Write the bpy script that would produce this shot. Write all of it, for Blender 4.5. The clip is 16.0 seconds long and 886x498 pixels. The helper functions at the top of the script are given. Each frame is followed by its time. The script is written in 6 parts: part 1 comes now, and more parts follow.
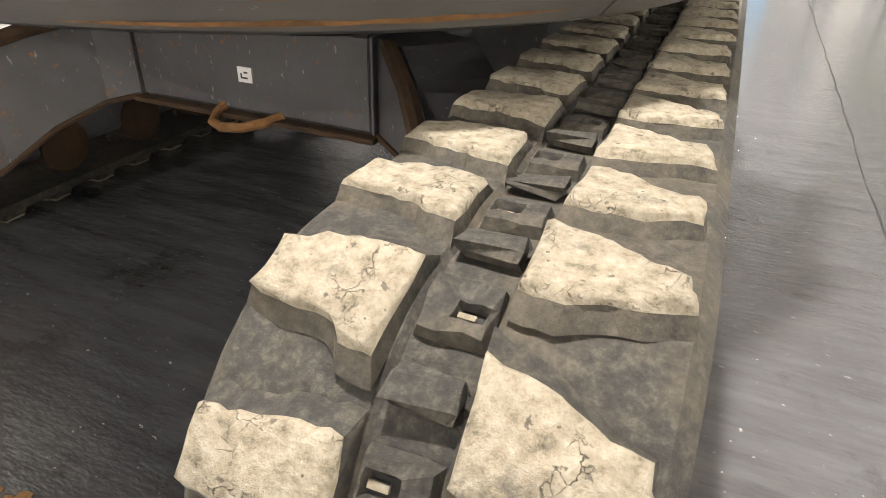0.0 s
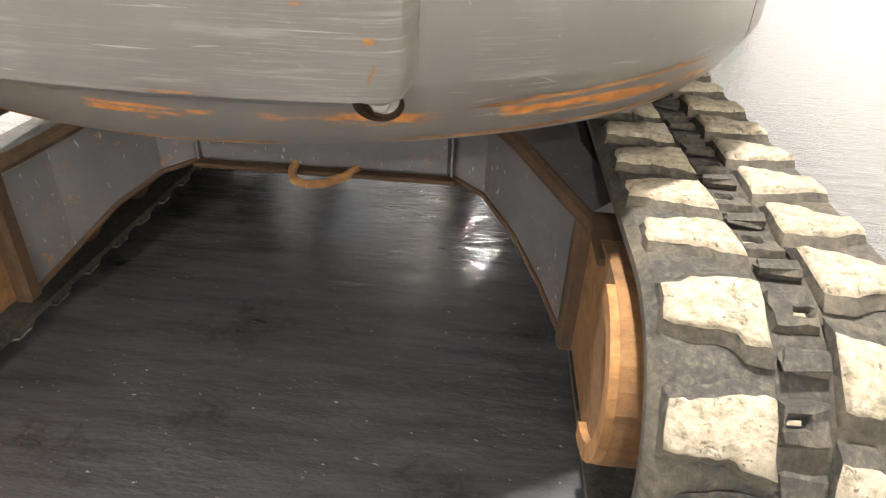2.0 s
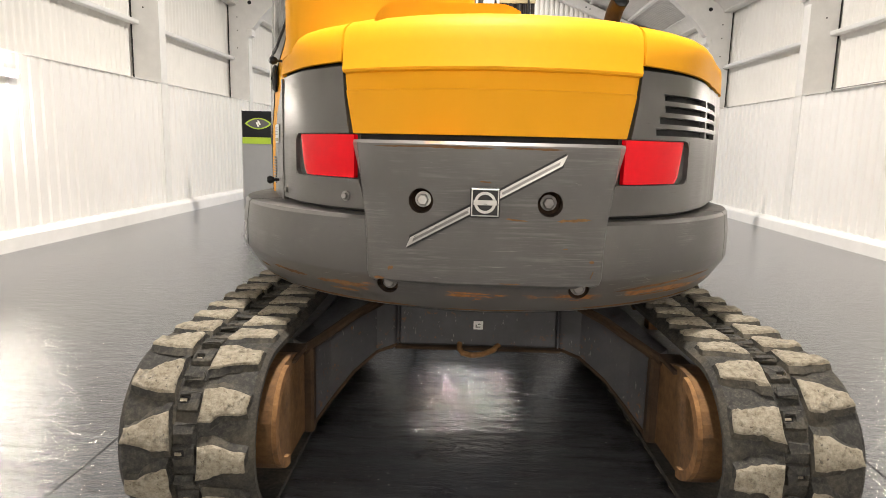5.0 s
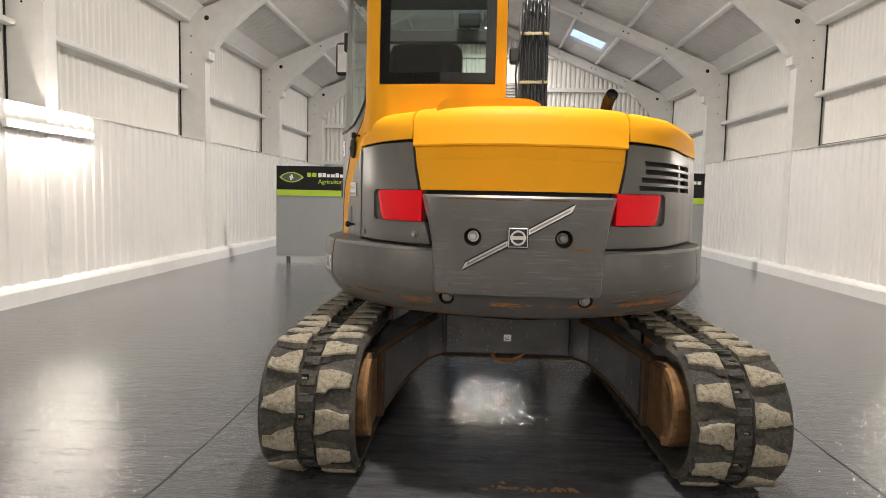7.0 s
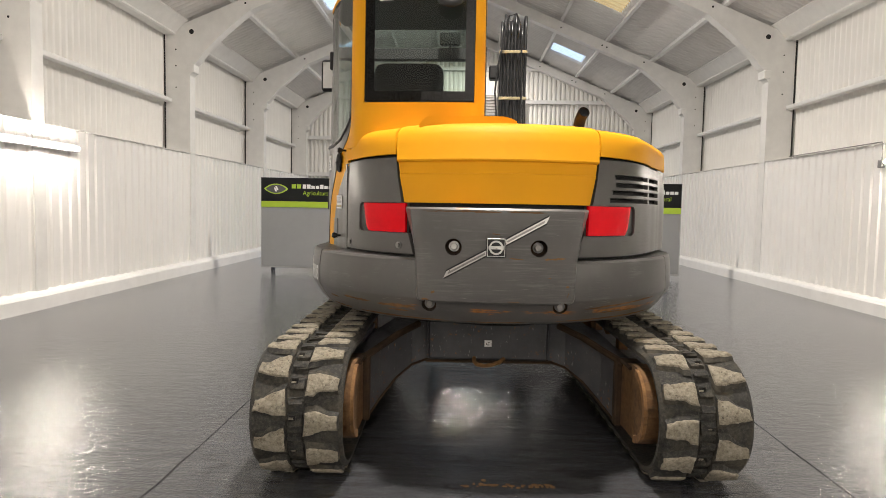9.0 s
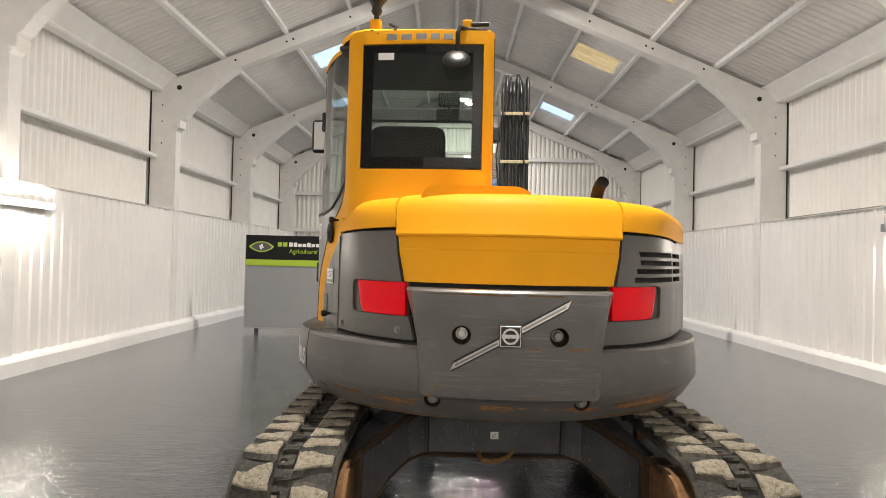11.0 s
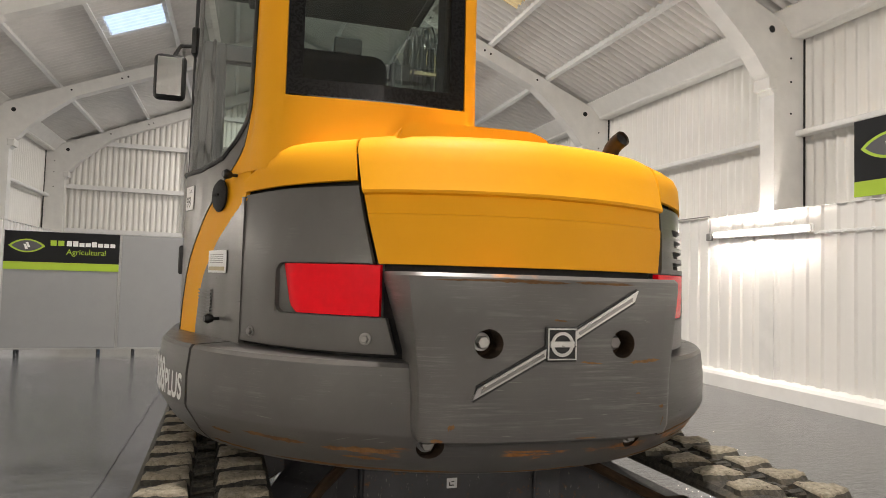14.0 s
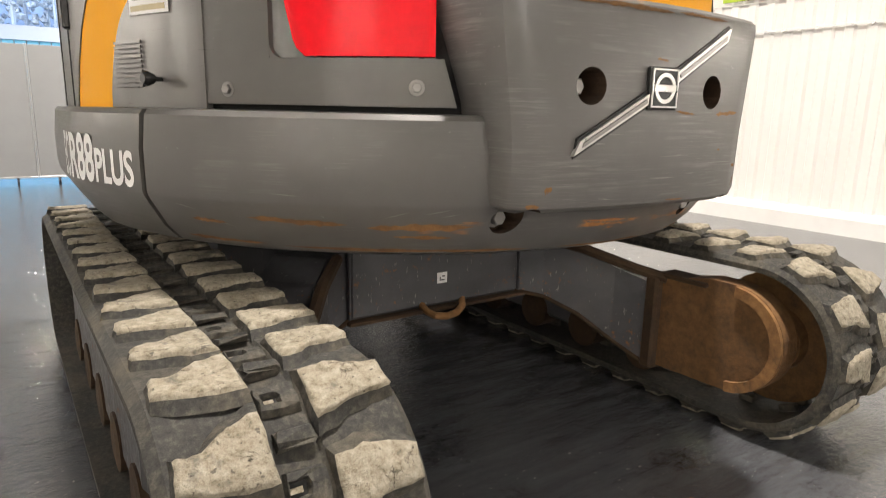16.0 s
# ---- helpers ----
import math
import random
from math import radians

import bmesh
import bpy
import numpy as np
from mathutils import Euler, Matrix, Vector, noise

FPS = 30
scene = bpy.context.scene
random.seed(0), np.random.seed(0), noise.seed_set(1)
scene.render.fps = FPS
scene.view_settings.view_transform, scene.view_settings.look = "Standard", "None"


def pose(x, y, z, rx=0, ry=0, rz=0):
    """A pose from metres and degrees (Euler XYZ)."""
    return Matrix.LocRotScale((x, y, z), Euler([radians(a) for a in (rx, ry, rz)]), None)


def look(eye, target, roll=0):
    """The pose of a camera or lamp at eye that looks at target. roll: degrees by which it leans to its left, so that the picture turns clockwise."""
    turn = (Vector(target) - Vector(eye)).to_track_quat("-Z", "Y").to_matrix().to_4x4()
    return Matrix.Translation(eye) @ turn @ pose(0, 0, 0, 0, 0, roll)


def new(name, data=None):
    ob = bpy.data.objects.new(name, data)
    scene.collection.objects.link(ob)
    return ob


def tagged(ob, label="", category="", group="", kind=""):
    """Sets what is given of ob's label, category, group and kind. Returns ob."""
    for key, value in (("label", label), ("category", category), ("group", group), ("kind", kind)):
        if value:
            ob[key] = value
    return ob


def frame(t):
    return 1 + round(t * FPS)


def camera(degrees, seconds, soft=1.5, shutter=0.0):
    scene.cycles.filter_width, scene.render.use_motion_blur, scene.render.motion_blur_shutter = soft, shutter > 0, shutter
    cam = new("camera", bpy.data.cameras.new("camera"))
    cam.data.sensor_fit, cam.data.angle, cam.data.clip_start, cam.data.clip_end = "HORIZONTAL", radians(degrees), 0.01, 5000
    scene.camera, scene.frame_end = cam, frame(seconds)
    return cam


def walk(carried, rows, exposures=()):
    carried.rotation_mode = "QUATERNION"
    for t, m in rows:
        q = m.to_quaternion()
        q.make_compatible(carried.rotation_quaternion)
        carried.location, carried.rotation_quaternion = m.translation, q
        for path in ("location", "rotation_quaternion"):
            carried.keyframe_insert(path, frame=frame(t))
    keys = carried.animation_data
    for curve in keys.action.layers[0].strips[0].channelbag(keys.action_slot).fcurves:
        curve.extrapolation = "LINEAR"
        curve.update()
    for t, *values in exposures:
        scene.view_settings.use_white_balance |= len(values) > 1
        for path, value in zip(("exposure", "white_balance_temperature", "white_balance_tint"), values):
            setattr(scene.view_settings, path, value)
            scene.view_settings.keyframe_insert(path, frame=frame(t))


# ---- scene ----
cam = camera(69.9, 16.0, soft=0.8, shutter=0.15)
METRES, EYE, TILT, LEAN, TURN = 5.8, 0.934, 1.10, -0.484, 23.8
ROWS = [
    (0.0, 0.0, 0.0, 0.0, 0.69, -31.21, -1.13),
    (0.5, -0.0178, -0.0061, 0.0007, -6.07, -33.03, -1.26),
    (1.0, -0.0446, -0.0207, 0.0073, -11.9, -34.14, -1.38),
    (1.5, -0.0843, -0.0264, 0.0191, -15.92, -33.86, -1.77),
    (2.0, -0.1245, -0.0164, 0.0371, -17.44, -31.88, -2.03),
    (2.5, -0.1589, -0.0137, 0.051, -18.65, -26.55, -1.94),
    (3.0, -0.1948, -0.028, 0.0585, -20.03, -22.03, -1.8),
    (3.5, -0.2214, -0.0566, 0.0674, -21.75, -18.99, -1.66),
    (4.0, -0.2485, -0.0912, 0.0676, -22.19, -15.58, -1.44),
    (6.5, -0.3611, -0.2688, 0.0757, -19.81, -6.57, -1.0),
    (7.0, -0.3772, -0.2927, 0.0748, -20.51, -5.9, -1.15),
    (7.5, -0.3841, -0.3113, 0.0759, -21.7, -5.52, -0.98),
    (8.0, -0.387, -0.3238, 0.0764, -21.98, -5.26, -0.92),
    (10.5, -0.3772, -0.2806, 0.0885, -22.03, -2.61, -1.16),
    (11.0, -0.3758, -0.2544, 0.0967, -23.2, -0.14, -1.29),
    (11.5, -0.377, -0.2307, 0.0966, -24.59, 2.45, -1.35),
    (12.0, -0.3713, -0.1978, 0.0933, -25.51, 4.12, -1.33),
    (12.5, -0.3696, -0.1634, 0.0858, -27.34, 4.89, -1.41),
    (13.0, -0.3803, -0.1262, 0.0761, -32.25, 4.55, -1.8),
    (13.5, -0.3928, -0.0867, 0.0708, -38.22, 3.13, -2.16),
    (14.0, -0.3958, -0.0451, 0.0688, -41.9, 1.63, -2.06),
    (14.5, -0.4002, -0.0068, 0.0679, -45.99, 0.21, -2.08),
    (15.0, -0.4091, 0.0288, 0.0598, -50.47, -1.36, -2.05),
    (15.5, -0.4151, 0.0533, 0.0411, -55.22, -5.55, -2.11),
    (16.0, -0.4152, 0.0748, 0.0268, -57.47, -13.12, -1.87),
]

walk(cam, [(t, pose(0, 0, EYE, TILT, LEAN, TURN) @ pose(METRES * x, METRES * y, METRES * z, 90 + pitch, roll, yaw)) for t, x, y, z, yaw, pitch, roll in ROWS],
     exposures=[(0.0, 1.4), (1.5, 1.75), (2.5, 2.05), (3.0, 1.95), (3.5, 1.7), (4.2, 1.1), (6.5, 0.11), (8.0, 0.08), (10.5, 0.11), (12.0, 0.04), (13.5, 0.0), (15.0, 0.08), (15.5, 0.27), (16.0, 0.75)])

# ---- world and light ----
world = bpy.data.worlds.new("overcast_sky")
scene.world = world
world.use_nodes = True
wn = world.node_tree
sky = wn.nodes.new("ShaderNodeTexSky")
sky.sky_type, sky.sun_disc = "NISHITA", False
sky.sun_elevation, sky.sun_rotation = radians(38), radians(200)
wn.links.new(sky.outputs[0], wn.nodes["Background"].inputs[0])
wn.nodes["Background"].inputs[1].default_value = 0.45

sun = new("sun", bpy.data.lights.new("sun", "SUN"))
sun.data.energy, sun.data.angle, sun.data.color = 1.5, radians(12), (1.0, 0.96, 0.9)
sun.matrix_world = pose(0, 0, 20, 48, 0, 160)

WALL_GLOW, RIDGE_POWER = 160.0, 380


def area_lamp(name, m, sx, sy, power, color):
    ob = new(name, bpy.data.lights.new(name, "AREA"))
    ob.data.shape, ob.data.size, ob.data.size_y = "RECTANGLE", sx, sy
    ob.data.energy, ob.data.color = power, color
    ob.matrix_world = m
    return ob


# ---- materials ----
def nodes_of(name):
    m = bpy.data.materials.new(name)
    m.use_nodes = True
    nt = m.node_tree
    return m, nt, nt.nodes["Principled BSDF"]


def node(nt, kind, **values):
    n = nt.nodes.new(kind)
    for key, value in values.items():
        n.inputs[key].default_value = value
    return n


def ramp(nt, fac, stops):
    r = nt.nodes.new("ShaderNodeValToRGB")
    while len(r.color_ramp.elements) < len(stops):
        r.color_ramp.elements.new(0.5)
    for e, (p, c) in zip(r.color_ramp.elements, stops):
        e.position = p
        e.color = (*c, 1) if len(c) == 3 else (c[0], c[0], c[0], 1)
    nt.links.new(fac, r.inputs[0])
    return r.outputs[0]


def coords(nt, scale=(1, 1, 1), kind="Object"):
    tc = nt.nodes.new("ShaderNodeTexCoord")
    mp = node(nt, "ShaderNodeMapping", Scale=scale)
    nt.links.new(tc.outputs[kind], mp.inputs[0])
    return mp.outputs[0]


def noise_of(nt, vec, scale, detail=4.0, rough=0.6):
    n = node(nt, "ShaderNodeTexNoise", Scale=scale, Detail=detail, Roughness=rough)
    nt.links.new(vec, n.inputs["Vector"])
    return n.outputs["Fac"]


def mix_color(nt, fac, a, b):
    m = nt.nodes.new("ShaderNodeMix")
    m.data_type = "RGBA"
    for sock, value in ((m.inputs[0], fac), (m.inputs[6], a), (m.inputs[7], b)):
        if isinstance(value, (int, float)):
            sock.default_value = value
        elif isinstance(value, tuple):
            sock.default_value = (*value, 1)
        else:
            nt.links.new(value, sock)
    return m.outputs[2]


def maths(nt, op, a, b=0.5, c=None):
    m = nt.nodes.new("ShaderNodeMath")
    m.operation = op
    for k, value in enumerate((a, b, c)):
        if value is None:
            continue
        if isinstance(value, (int, float)):
            m.inputs[k].default_value = value
        else:
            nt.links.new(value, m.inputs[k])
    return m.outputs[0]


def bump(nt, bsdf, height, strength, distance=0.01):
    b = node(nt, "ShaderNodeBump", Strength=strength, Distance=distance)
    nt.links.new(height, b.inputs["Height"])
    nt.links.new(b.outputs[0], bsdf.inputs["Normal"])


def painted(name, base, rough=0.45, vary=0.12, scale=6.0, fine=90.0, relief=0.08, metal=0.0, dirt=None, dirt_at=0.62, coat=0.0):
    """A painted or moulded surface: two scales of tone, a little relief, optional dirt."""
    m, nt, p = nodes_of(name)
    v = coords(nt)
    big, small = noise_of(nt, v, scale, 5), noise_of(nt, v, fine, 3)
    dark = tuple(c * (1 - vary) for c in base)
    light = tuple(min(1, c * (1 + vary)) for c in base)
    col = ramp(nt, big, [(0.3, dark), (0.7, light)])
    if dirt:
        d = ramp(nt, noise_of(nt, v, scale * 3.1, 8, 0.7), [(dirt_at, (0,)), (dirt_at + 0.1, (1,))])
        col = mix_color(nt, d, col, dirt)
    nt.links.new(col, p.inputs["Base Color"])
    nt.links.new(ramp(nt, small, [(0.3, (max(0.02, rough - 0.08),)), (0.7, (rough + 0.08,))]), p.inputs["Roughness"])
    p.inputs["Metallic"].default_value = metal
    p.inputs["Coat Weight"].default_value = coat
    bump(nt, p, small, relief, 0.004)
    return m


def scratched_grey(name, base, rust=0.0, edge_z=None, edge_w=0.02, rough=0.42, wear=0.56, chip_at=0.70):
    """Machine paint in grey: long level scratches, chips, and rust along a worn edge."""
    m, nt, p = nodes_of(name)
    v = coords(nt)
    long = noise_of(nt, coords(nt, (2.2, 2.2, 150)), 3.0, 6, 0.78)
    broad = noise_of(nt, coords(nt, (1.6, 1.6, 34)), 2.0, 5, 0.7)
    chips = ramp(nt, noise_of(nt, coords(nt, (1, 1, 2.2)), 38.0, 4, 0.65), [(chip_at, (0,)), (chip_at + 0.03, (0.7,))])
    big = noise_of(nt, v, 3.5, 5)
    col = ramp(nt, big, [(0.3, tuple(c * 0.86 for c in base)), (0.7, tuple(c * 1.12 for c in base))])
    scr = ramp(nt, long, [(0.54, (0,)), (0.66, (1,))])
    patch = ramp(nt, noise_of(nt, v, 4.0, 3), [(wear - 0.07, (0,)), (wear + 0.07, (1,))])
    col = mix_color(nt, maths(nt, "MULTIPLY", maths(nt, "MULTIPLY", scr, patch), 0.55), col, (0.29, 0.285, 0.27))
    scrape = maths(nt, "MULTIPLY", ramp(nt, broad, [(0.52, (0,)), (0.68, (1,))]), patch)
    col = mix_color(nt, maths(nt, "MULTIPLY", scrape, 0.28), col, tuple(min(1, 0.16 + c * 1.6) for c in base))
    col = mix_color(nt, chips, col, (0.26, 0.25, 0.24))
    if edge_z is not None:
        sep = nt.nodes.new("ShaderNodeSeparateXYZ")
        nt.links.new(v, sep.inputs[0])
        near = maths(nt, "SUBTRACT", 1.0, maths(nt, "MULTIPLY", maths(nt, "ABSOLUTE", maths(nt, "SUBTRACT", sep.outputs[2], edge_z), 0.0), 1.0 / edge_w))
        grain = noise_of(nt, coords(nt, (3, 3, 26)), 2.2, 7, 0.68)
        worn = ramp(nt, maths(nt, "ADD", maths(nt, "MULTIPLY", near, 0.35), grain), [(0.80 - rust, (0,)), (0.83 - rust, (1,))])
        on = maths(nt, "MULTIPLY", ramp(nt, near, [(0.0, (0,)), (0.15, (1,))]), ramp(nt, noise_of(nt, v, 3.1, 3), [(0.49, (0,)), (0.54, (1,))]))
        rusty = ramp(nt, noise_of(nt, v, 30.0, 5), [(0.35, (0.16, 0.062, 0.02)), (0.6, (0.42, 0.17, 0.04))])
        col = mix_color(nt, maths(nt, "MULTIPLY", worn, on), col, rusty)
    nt.links.new(col, p.inputs["Base Color"])
    nt.links.new(ramp(nt, long, [(0.3, (rough - 0.06,)), (0.8, (rough + 0.12,))]), p.inputs["Roughness"])
    bump(nt, p, noise_of(nt, v, 160.0, 3), 0.05, 0.003)
    return m


def chipped_beam(name, base):
    """Dark frame paint with small pale nicks and blotches of rust."""
    m, nt, p = nodes_of(name)
    v = coords(nt)
    big, mid = noise_of(nt, v, 5.0, 6, 0.65), noise_of(nt, v, 30.0, 6, 0.7)
    col = ramp(nt, big, [(0.3, tuple(c * 0.75 for c in base)), (0.7, tuple(c * 1.3 for c in base))])
    blot = maths(nt, "MULTIPLY", ramp(nt, mid, [(0.58, (0,)), (0.66, (0.8,))]), ramp(nt, noise_of(nt, v, 7.0, 3), [(0.48, (0,)), (0.6, (1,))]))
    col = mix_color(nt, blot, col, ramp(nt, noise_of(nt, v, 60.0, 4), [(0.35, (0.07, 0.03, 0.012)), (0.65, (0.24, 0.10, 0.03))]))
    nick = ramp(nt, noise_of(nt, coords(nt, (1, 1, 0.35)), 70.0, 3, 0.6), [(0.66, (0,)), (0.70, (0.8,))])
    col = mix_color(nt, nick, col, (0.24, 0.235, 0.225))
    dust = ramp(nt, noise_of(nt, v, 2.4, 6, 0.7), [(0.52, (0,)), (0.75, (0.35,))])
    col = mix_color(nt, dust, col, (0.11, 0.10, 0.085))
    nt.links.new(col, p.inputs["Base Color"])
    nt.links.new(ramp(nt, mid, [(0.3, (0.36,)), (0.7, (0.6,))]), p.inputs["Roughness"])
    bump(nt, p, mid, 0.25, 0.004)
    return m


def floor_material():
    """Glossy grey paint brushed across the floor: ridges from the brush, pits, scuffs, and pale flecks painted as
    glints.
    """
    m, nt, p = nodes_of("grey_floor_paint")
    v = coords(nt)
    big = noise_of(nt, v, 0.8, 6, 0.65)
    fine = noise_of(nt, v, 14.0, 5, 0.7)
    strokes = noise_of(nt, coords(nt, (2.0, 13.0, 1)), 1.0, 8, 0.74)
    col = ramp(nt, big, [(0.3, (0.042, 0.043, 0.048)), (0.7, (0.068, 0.070, 0.077))])
    col = mix_color(nt, ramp(nt, strokes, [(0.38, (0.0,)), (0.66, (0.8,))]), col, (0.105, 0.108, 0.115))
    # pale flecks: glints off the brush ridges, put into the colour
    painted_glint = ramp(nt, noise_of(nt, coords(nt, (1, 1.7, 1)), 46.0, 3), [(0.69, (0,)), (0.71, (1,))])
    col = mix_color(nt, maths(nt, "MULTIPLY", painted_glint, 0.75), col, (0.42, 0.40, 0.37))
    dirt = ramp(nt, noise_of(nt, v, 3.3, 8, 0.75), [(0.55, (0,)), (0.68, (0.7,))])
    col = mix_color(nt, dirt, col, (0.022, 0.021, 0.019))
    nt.links.new(col, p.inputs["Base Color"])
    nt.links.new(ramp(nt, fine, [(0.3, (0.03,)), (0.75, (0.08,))]), p.inputs["Roughness"])
    p.inputs["IOR"].default_value = 1.85
    brushed = noise_of(nt, coords(nt, (5, 17, 1)), 1.0, 7, 0.68)
    ripple = noise_of(nt, coords(nt, (34, 60, 1)), 1.0, 3, 0.55)
    pits = noise_of(nt, v, 60.0, 3)
    h = maths(nt, "ADD", maths(nt, "ADD", maths(nt, "MULTIPLY", brushed, 1.0), maths(nt, "MULTIPLY", ripple, 0.45)), maths(nt, "MULTIPLY", pits, 0.10))
    bump(nt, p, h, 0.42, 0.010)
    return m


def mud_material():
    """Pale dried mud on the worn faces of the tread, cracked, with the rubber showing through."""
    m, nt, p = nodes_of("dried_mud")
    info = nt.nodes.new("ShaderNodeObjectInfo")
    tc = nt.nodes.new("ShaderNodeTexCoord")
    add = nt.nodes.new("ShaderNodeVectorMath")
    add.operation = "ADD"
    nt.links.new(tc.outputs["Object"], add.inputs[0])
    shift = maths(nt, "MULTIPLY", info.outputs["Random"], 7.0)
    comb = nt.nodes.new("ShaderNodeCombineXYZ")
    for k in range(3):
        nt.links.new(shift, comb.inputs[k])
    nt.links.new(comb.outputs[0], add.inputs[1])
    v = add.outputs[0]
    grain = noise_of(nt, v, 55.0, 8, 0.72)
    blot = noise_of(nt, v, 13.0, 5, 0.65)
    warp = nt.nodes.new("ShaderNodeVectorMath")
    warp.operation = "MULTIPLY_ADD"
    nz = node(nt, "ShaderNodeTexNoise", Scale=22.0, Detail=4.0)
    nt.links.new(v, nz.inputs["Vector"])
    nt.links.new(nz.outputs["Color"], warp.inputs[0])
    warp.inputs[1].default_value = (0.09, 0.09, 0.09)
    nt.links.new(v, warp.inputs[2])
    cr = node(nt, "ShaderNodeTexVoronoi", Scale=44.0)
    cr.feature = "DISTANCE_TO_EDGE"
    nt.links.new(warp.outputs[0], cr.inputs["Vector"])
    crack = ramp(nt, cr.outputs["Distance"], [(0.0, (0.85,)), (0.035, (0,))])
    some = ramp(nt, noise_of(nt, v, 16.0, 4), [(0.54, (0,)), (0.64, (0.85,))])
    crack = maths(nt, "MULTIPLY", crack, some)
    col = ramp(nt, grain, [(0.30, (0.10, 0.085, 0.06)), (0.43, (0.24, 0.21, 0.155)), (0.58, (0.335, 0.30, 0.235)), (0.75, (0.43, 0.40, 0.325))])
    bare = ramp(nt, blot, [(0.60, (0,)), (0.68, (1,))])
    col = mix_color(nt, maths(nt, "MULTIPLY", bare, 0.7), col, (0.09, 0.085, 0.075))
    col = mix_color(nt, crack, col, (0.035, 0.03, 0.025))
    pit = ramp(nt, noise_of(nt, v, 75.0, 3, 0.5), [(0.66, (0,)), (0.70, (0.75,))])
    col = mix_color(nt, pit, col, (0.06, 0.052, 0.042))
    nt.links.new(col, p.inputs["Base Color"])
    p.inputs["Roughness"].default_value = 0.9
    h = maths(nt, "SUBTRACT", maths(nt, "ADD", maths(nt, "MULTIPLY", grain, 0.6), blot), maths(nt, "MULTIPLY", crack, 0.8))
    bump(nt, p, h, 1.0, 0.011)
    return m


def rubber_material(name, dust):
    m, nt, p = nodes_of(name)
    v = coords(nt)
    a, b = noise_of(nt, v, 62.0, 8, 0.75), noise_of(nt, v, 7.0, 5)
    col = ramp(nt, a, [(0.33, (0.010, 0.0097, 0.009)), (0.52, (0.030, 0.0287, 0.025)), (0.70, (0.080, 0.075, 0.063))])
    d = ramp(nt, maths(nt, "ADD", maths(nt, "MULTIPLY", b, 0.7), maths(nt, "MULTIPLY", a, 0.3)), [(0.45, (0,)), (0.7, (dust,))])
    col = mix_color(nt, d, col, (0.125, 0.105, 0.070))
    nt.links.new(col, p.inputs["Base Color"])
    p.inputs["Roughness"].default_value = 0.75
    bump(nt, p, a, 0.8, 0.004)
    return m


def rust_material(name, light=1.0):
    m, nt, p = nodes_of(name)
    v = coords(nt)
    a, b = noise_of(nt, v, 26.0, 8, 0.7), noise_of(nt, v, 5.0, 5)
    col = ramp(nt, maths(nt, "ADD", maths(nt, "MULTIPLY", a, 0.6), maths(nt, "MULTIPLY", b, 0.4)),
               [(0.3, (0.045 * light, 0.025 * light, 0.012 * light)), (0.5, (0.17 * light, 0.085 * light, 0.03 * light)), (0.62, (0.24 * light, 0.125 * light, 0.045 * light)), (0.75, (0.34 * light, 0.21 * light, 0.10 * light))])
    nt.links.new(col, p.inputs["Base Color"])
    p.inputs["Roughness"].default_value = 0.85
    bump(nt, p, a, 0.6, 0.004)
    return m


def glass_material(name, tint, gloss=0.9):
    m, nt, p = nodes_of(name)
    nt.nodes.remove(p)
    tr = node(nt, "ShaderNodeBsdfTransparent", Color=(*tint, 1))
    gl = node(nt, "ShaderNodeBsdfGlossy", Color=(gloss, gloss, gloss, 1), Roughness=0.015)
    fr = node(nt, "ShaderNodeFresnel", IOR=1.5)
    mx = nt.nodes.new("ShaderNodeMixShader")
    nt.links.new(fr.outputs[0], mx.inputs[0])
    nt.links.new(tr.outputs[0], mx.inputs[1])
    nt.links.new(gl.outputs[0], mx.inputs[2])
    nt.links.new(mx.outputs[0], nt.nodes["Material Output"].inputs[0])
    return m


def skylight_material(name, color):
    m, nt, p = nodes_of(name)
    nt.nodes.remove(p)
    v = coords(nt)
    col = ramp(nt, noise_of(nt, v, 7.0, 5), [(0.3, tuple(c * 0.8 for c in color)), (0.7, color)])
    stripe = ramp(nt, noise_of(nt, coords(nt, (1.2, 26, 1.2)), 1.0, 4), [(0.42, (0,)), (0.62, (0.6,))])
    col = mix_color(nt, stripe, col, tuple(c * k for c, k in zip(color, (0.66, 0.55, 0.42))) if color[2] < 0.5 else tuple(c * 0.8 for c in color))
    tl = nt.nodes.new("ShaderNodeBsdfTranslucent")
    nt.links.new(col, tl.inputs["Color"])
    nt.links.new(tl.outputs[0], nt.nodes["Material Output"].inputs[0])
    return m


def glow_material(name, color, strength):
    m, nt, p = nodes_of(name)
    p.inputs["Base Color"].default_value = (*color, 1)
    p.inputs["Emission Color"].default_value = (*color, 1)
    p.inputs["Emission Strength"].default_value = strength
    return m


FLOOR = floor_material()
WALL = painted("white_wall_sheet_paint", (0.80, 0.785, 0.75), 0.55, 0.03, 2.0, 60, 0.06)
LINER = painted("white_liner_sheet", (0.82, 0.805, 0.775), 0.38, 0.025, 1.5, 40, 0.04)
CONCRETE = painted("white_painted_concrete", (0.74, 0.73, 0.705), 0.7, 0.05, 5.0, 70, 0.2, dirt=(0.52, 0.5, 0.47), dirt_at=0.7)
ROOF = painted("whitewashed_roof_sheet", (0.72, 0.705, 0.685), 0.8, 0.05, 3.0, 50, 0.15, dirt=(0.50, 0.48, 0.45), dirt_at=0.68)
PURLIN = painted("white_painted_timber", (0.74, 0.735, 0.72), 0.65, 0.05, 6.0, 60, 0.15)
KERB = painted("white_kerb_paint", (0.82, 0.81, 0.79), 0.6, 0.04, 4.0, 50, 0.25, dirt=(0.45, 0.44, 0.42), dirt_at=0.72)
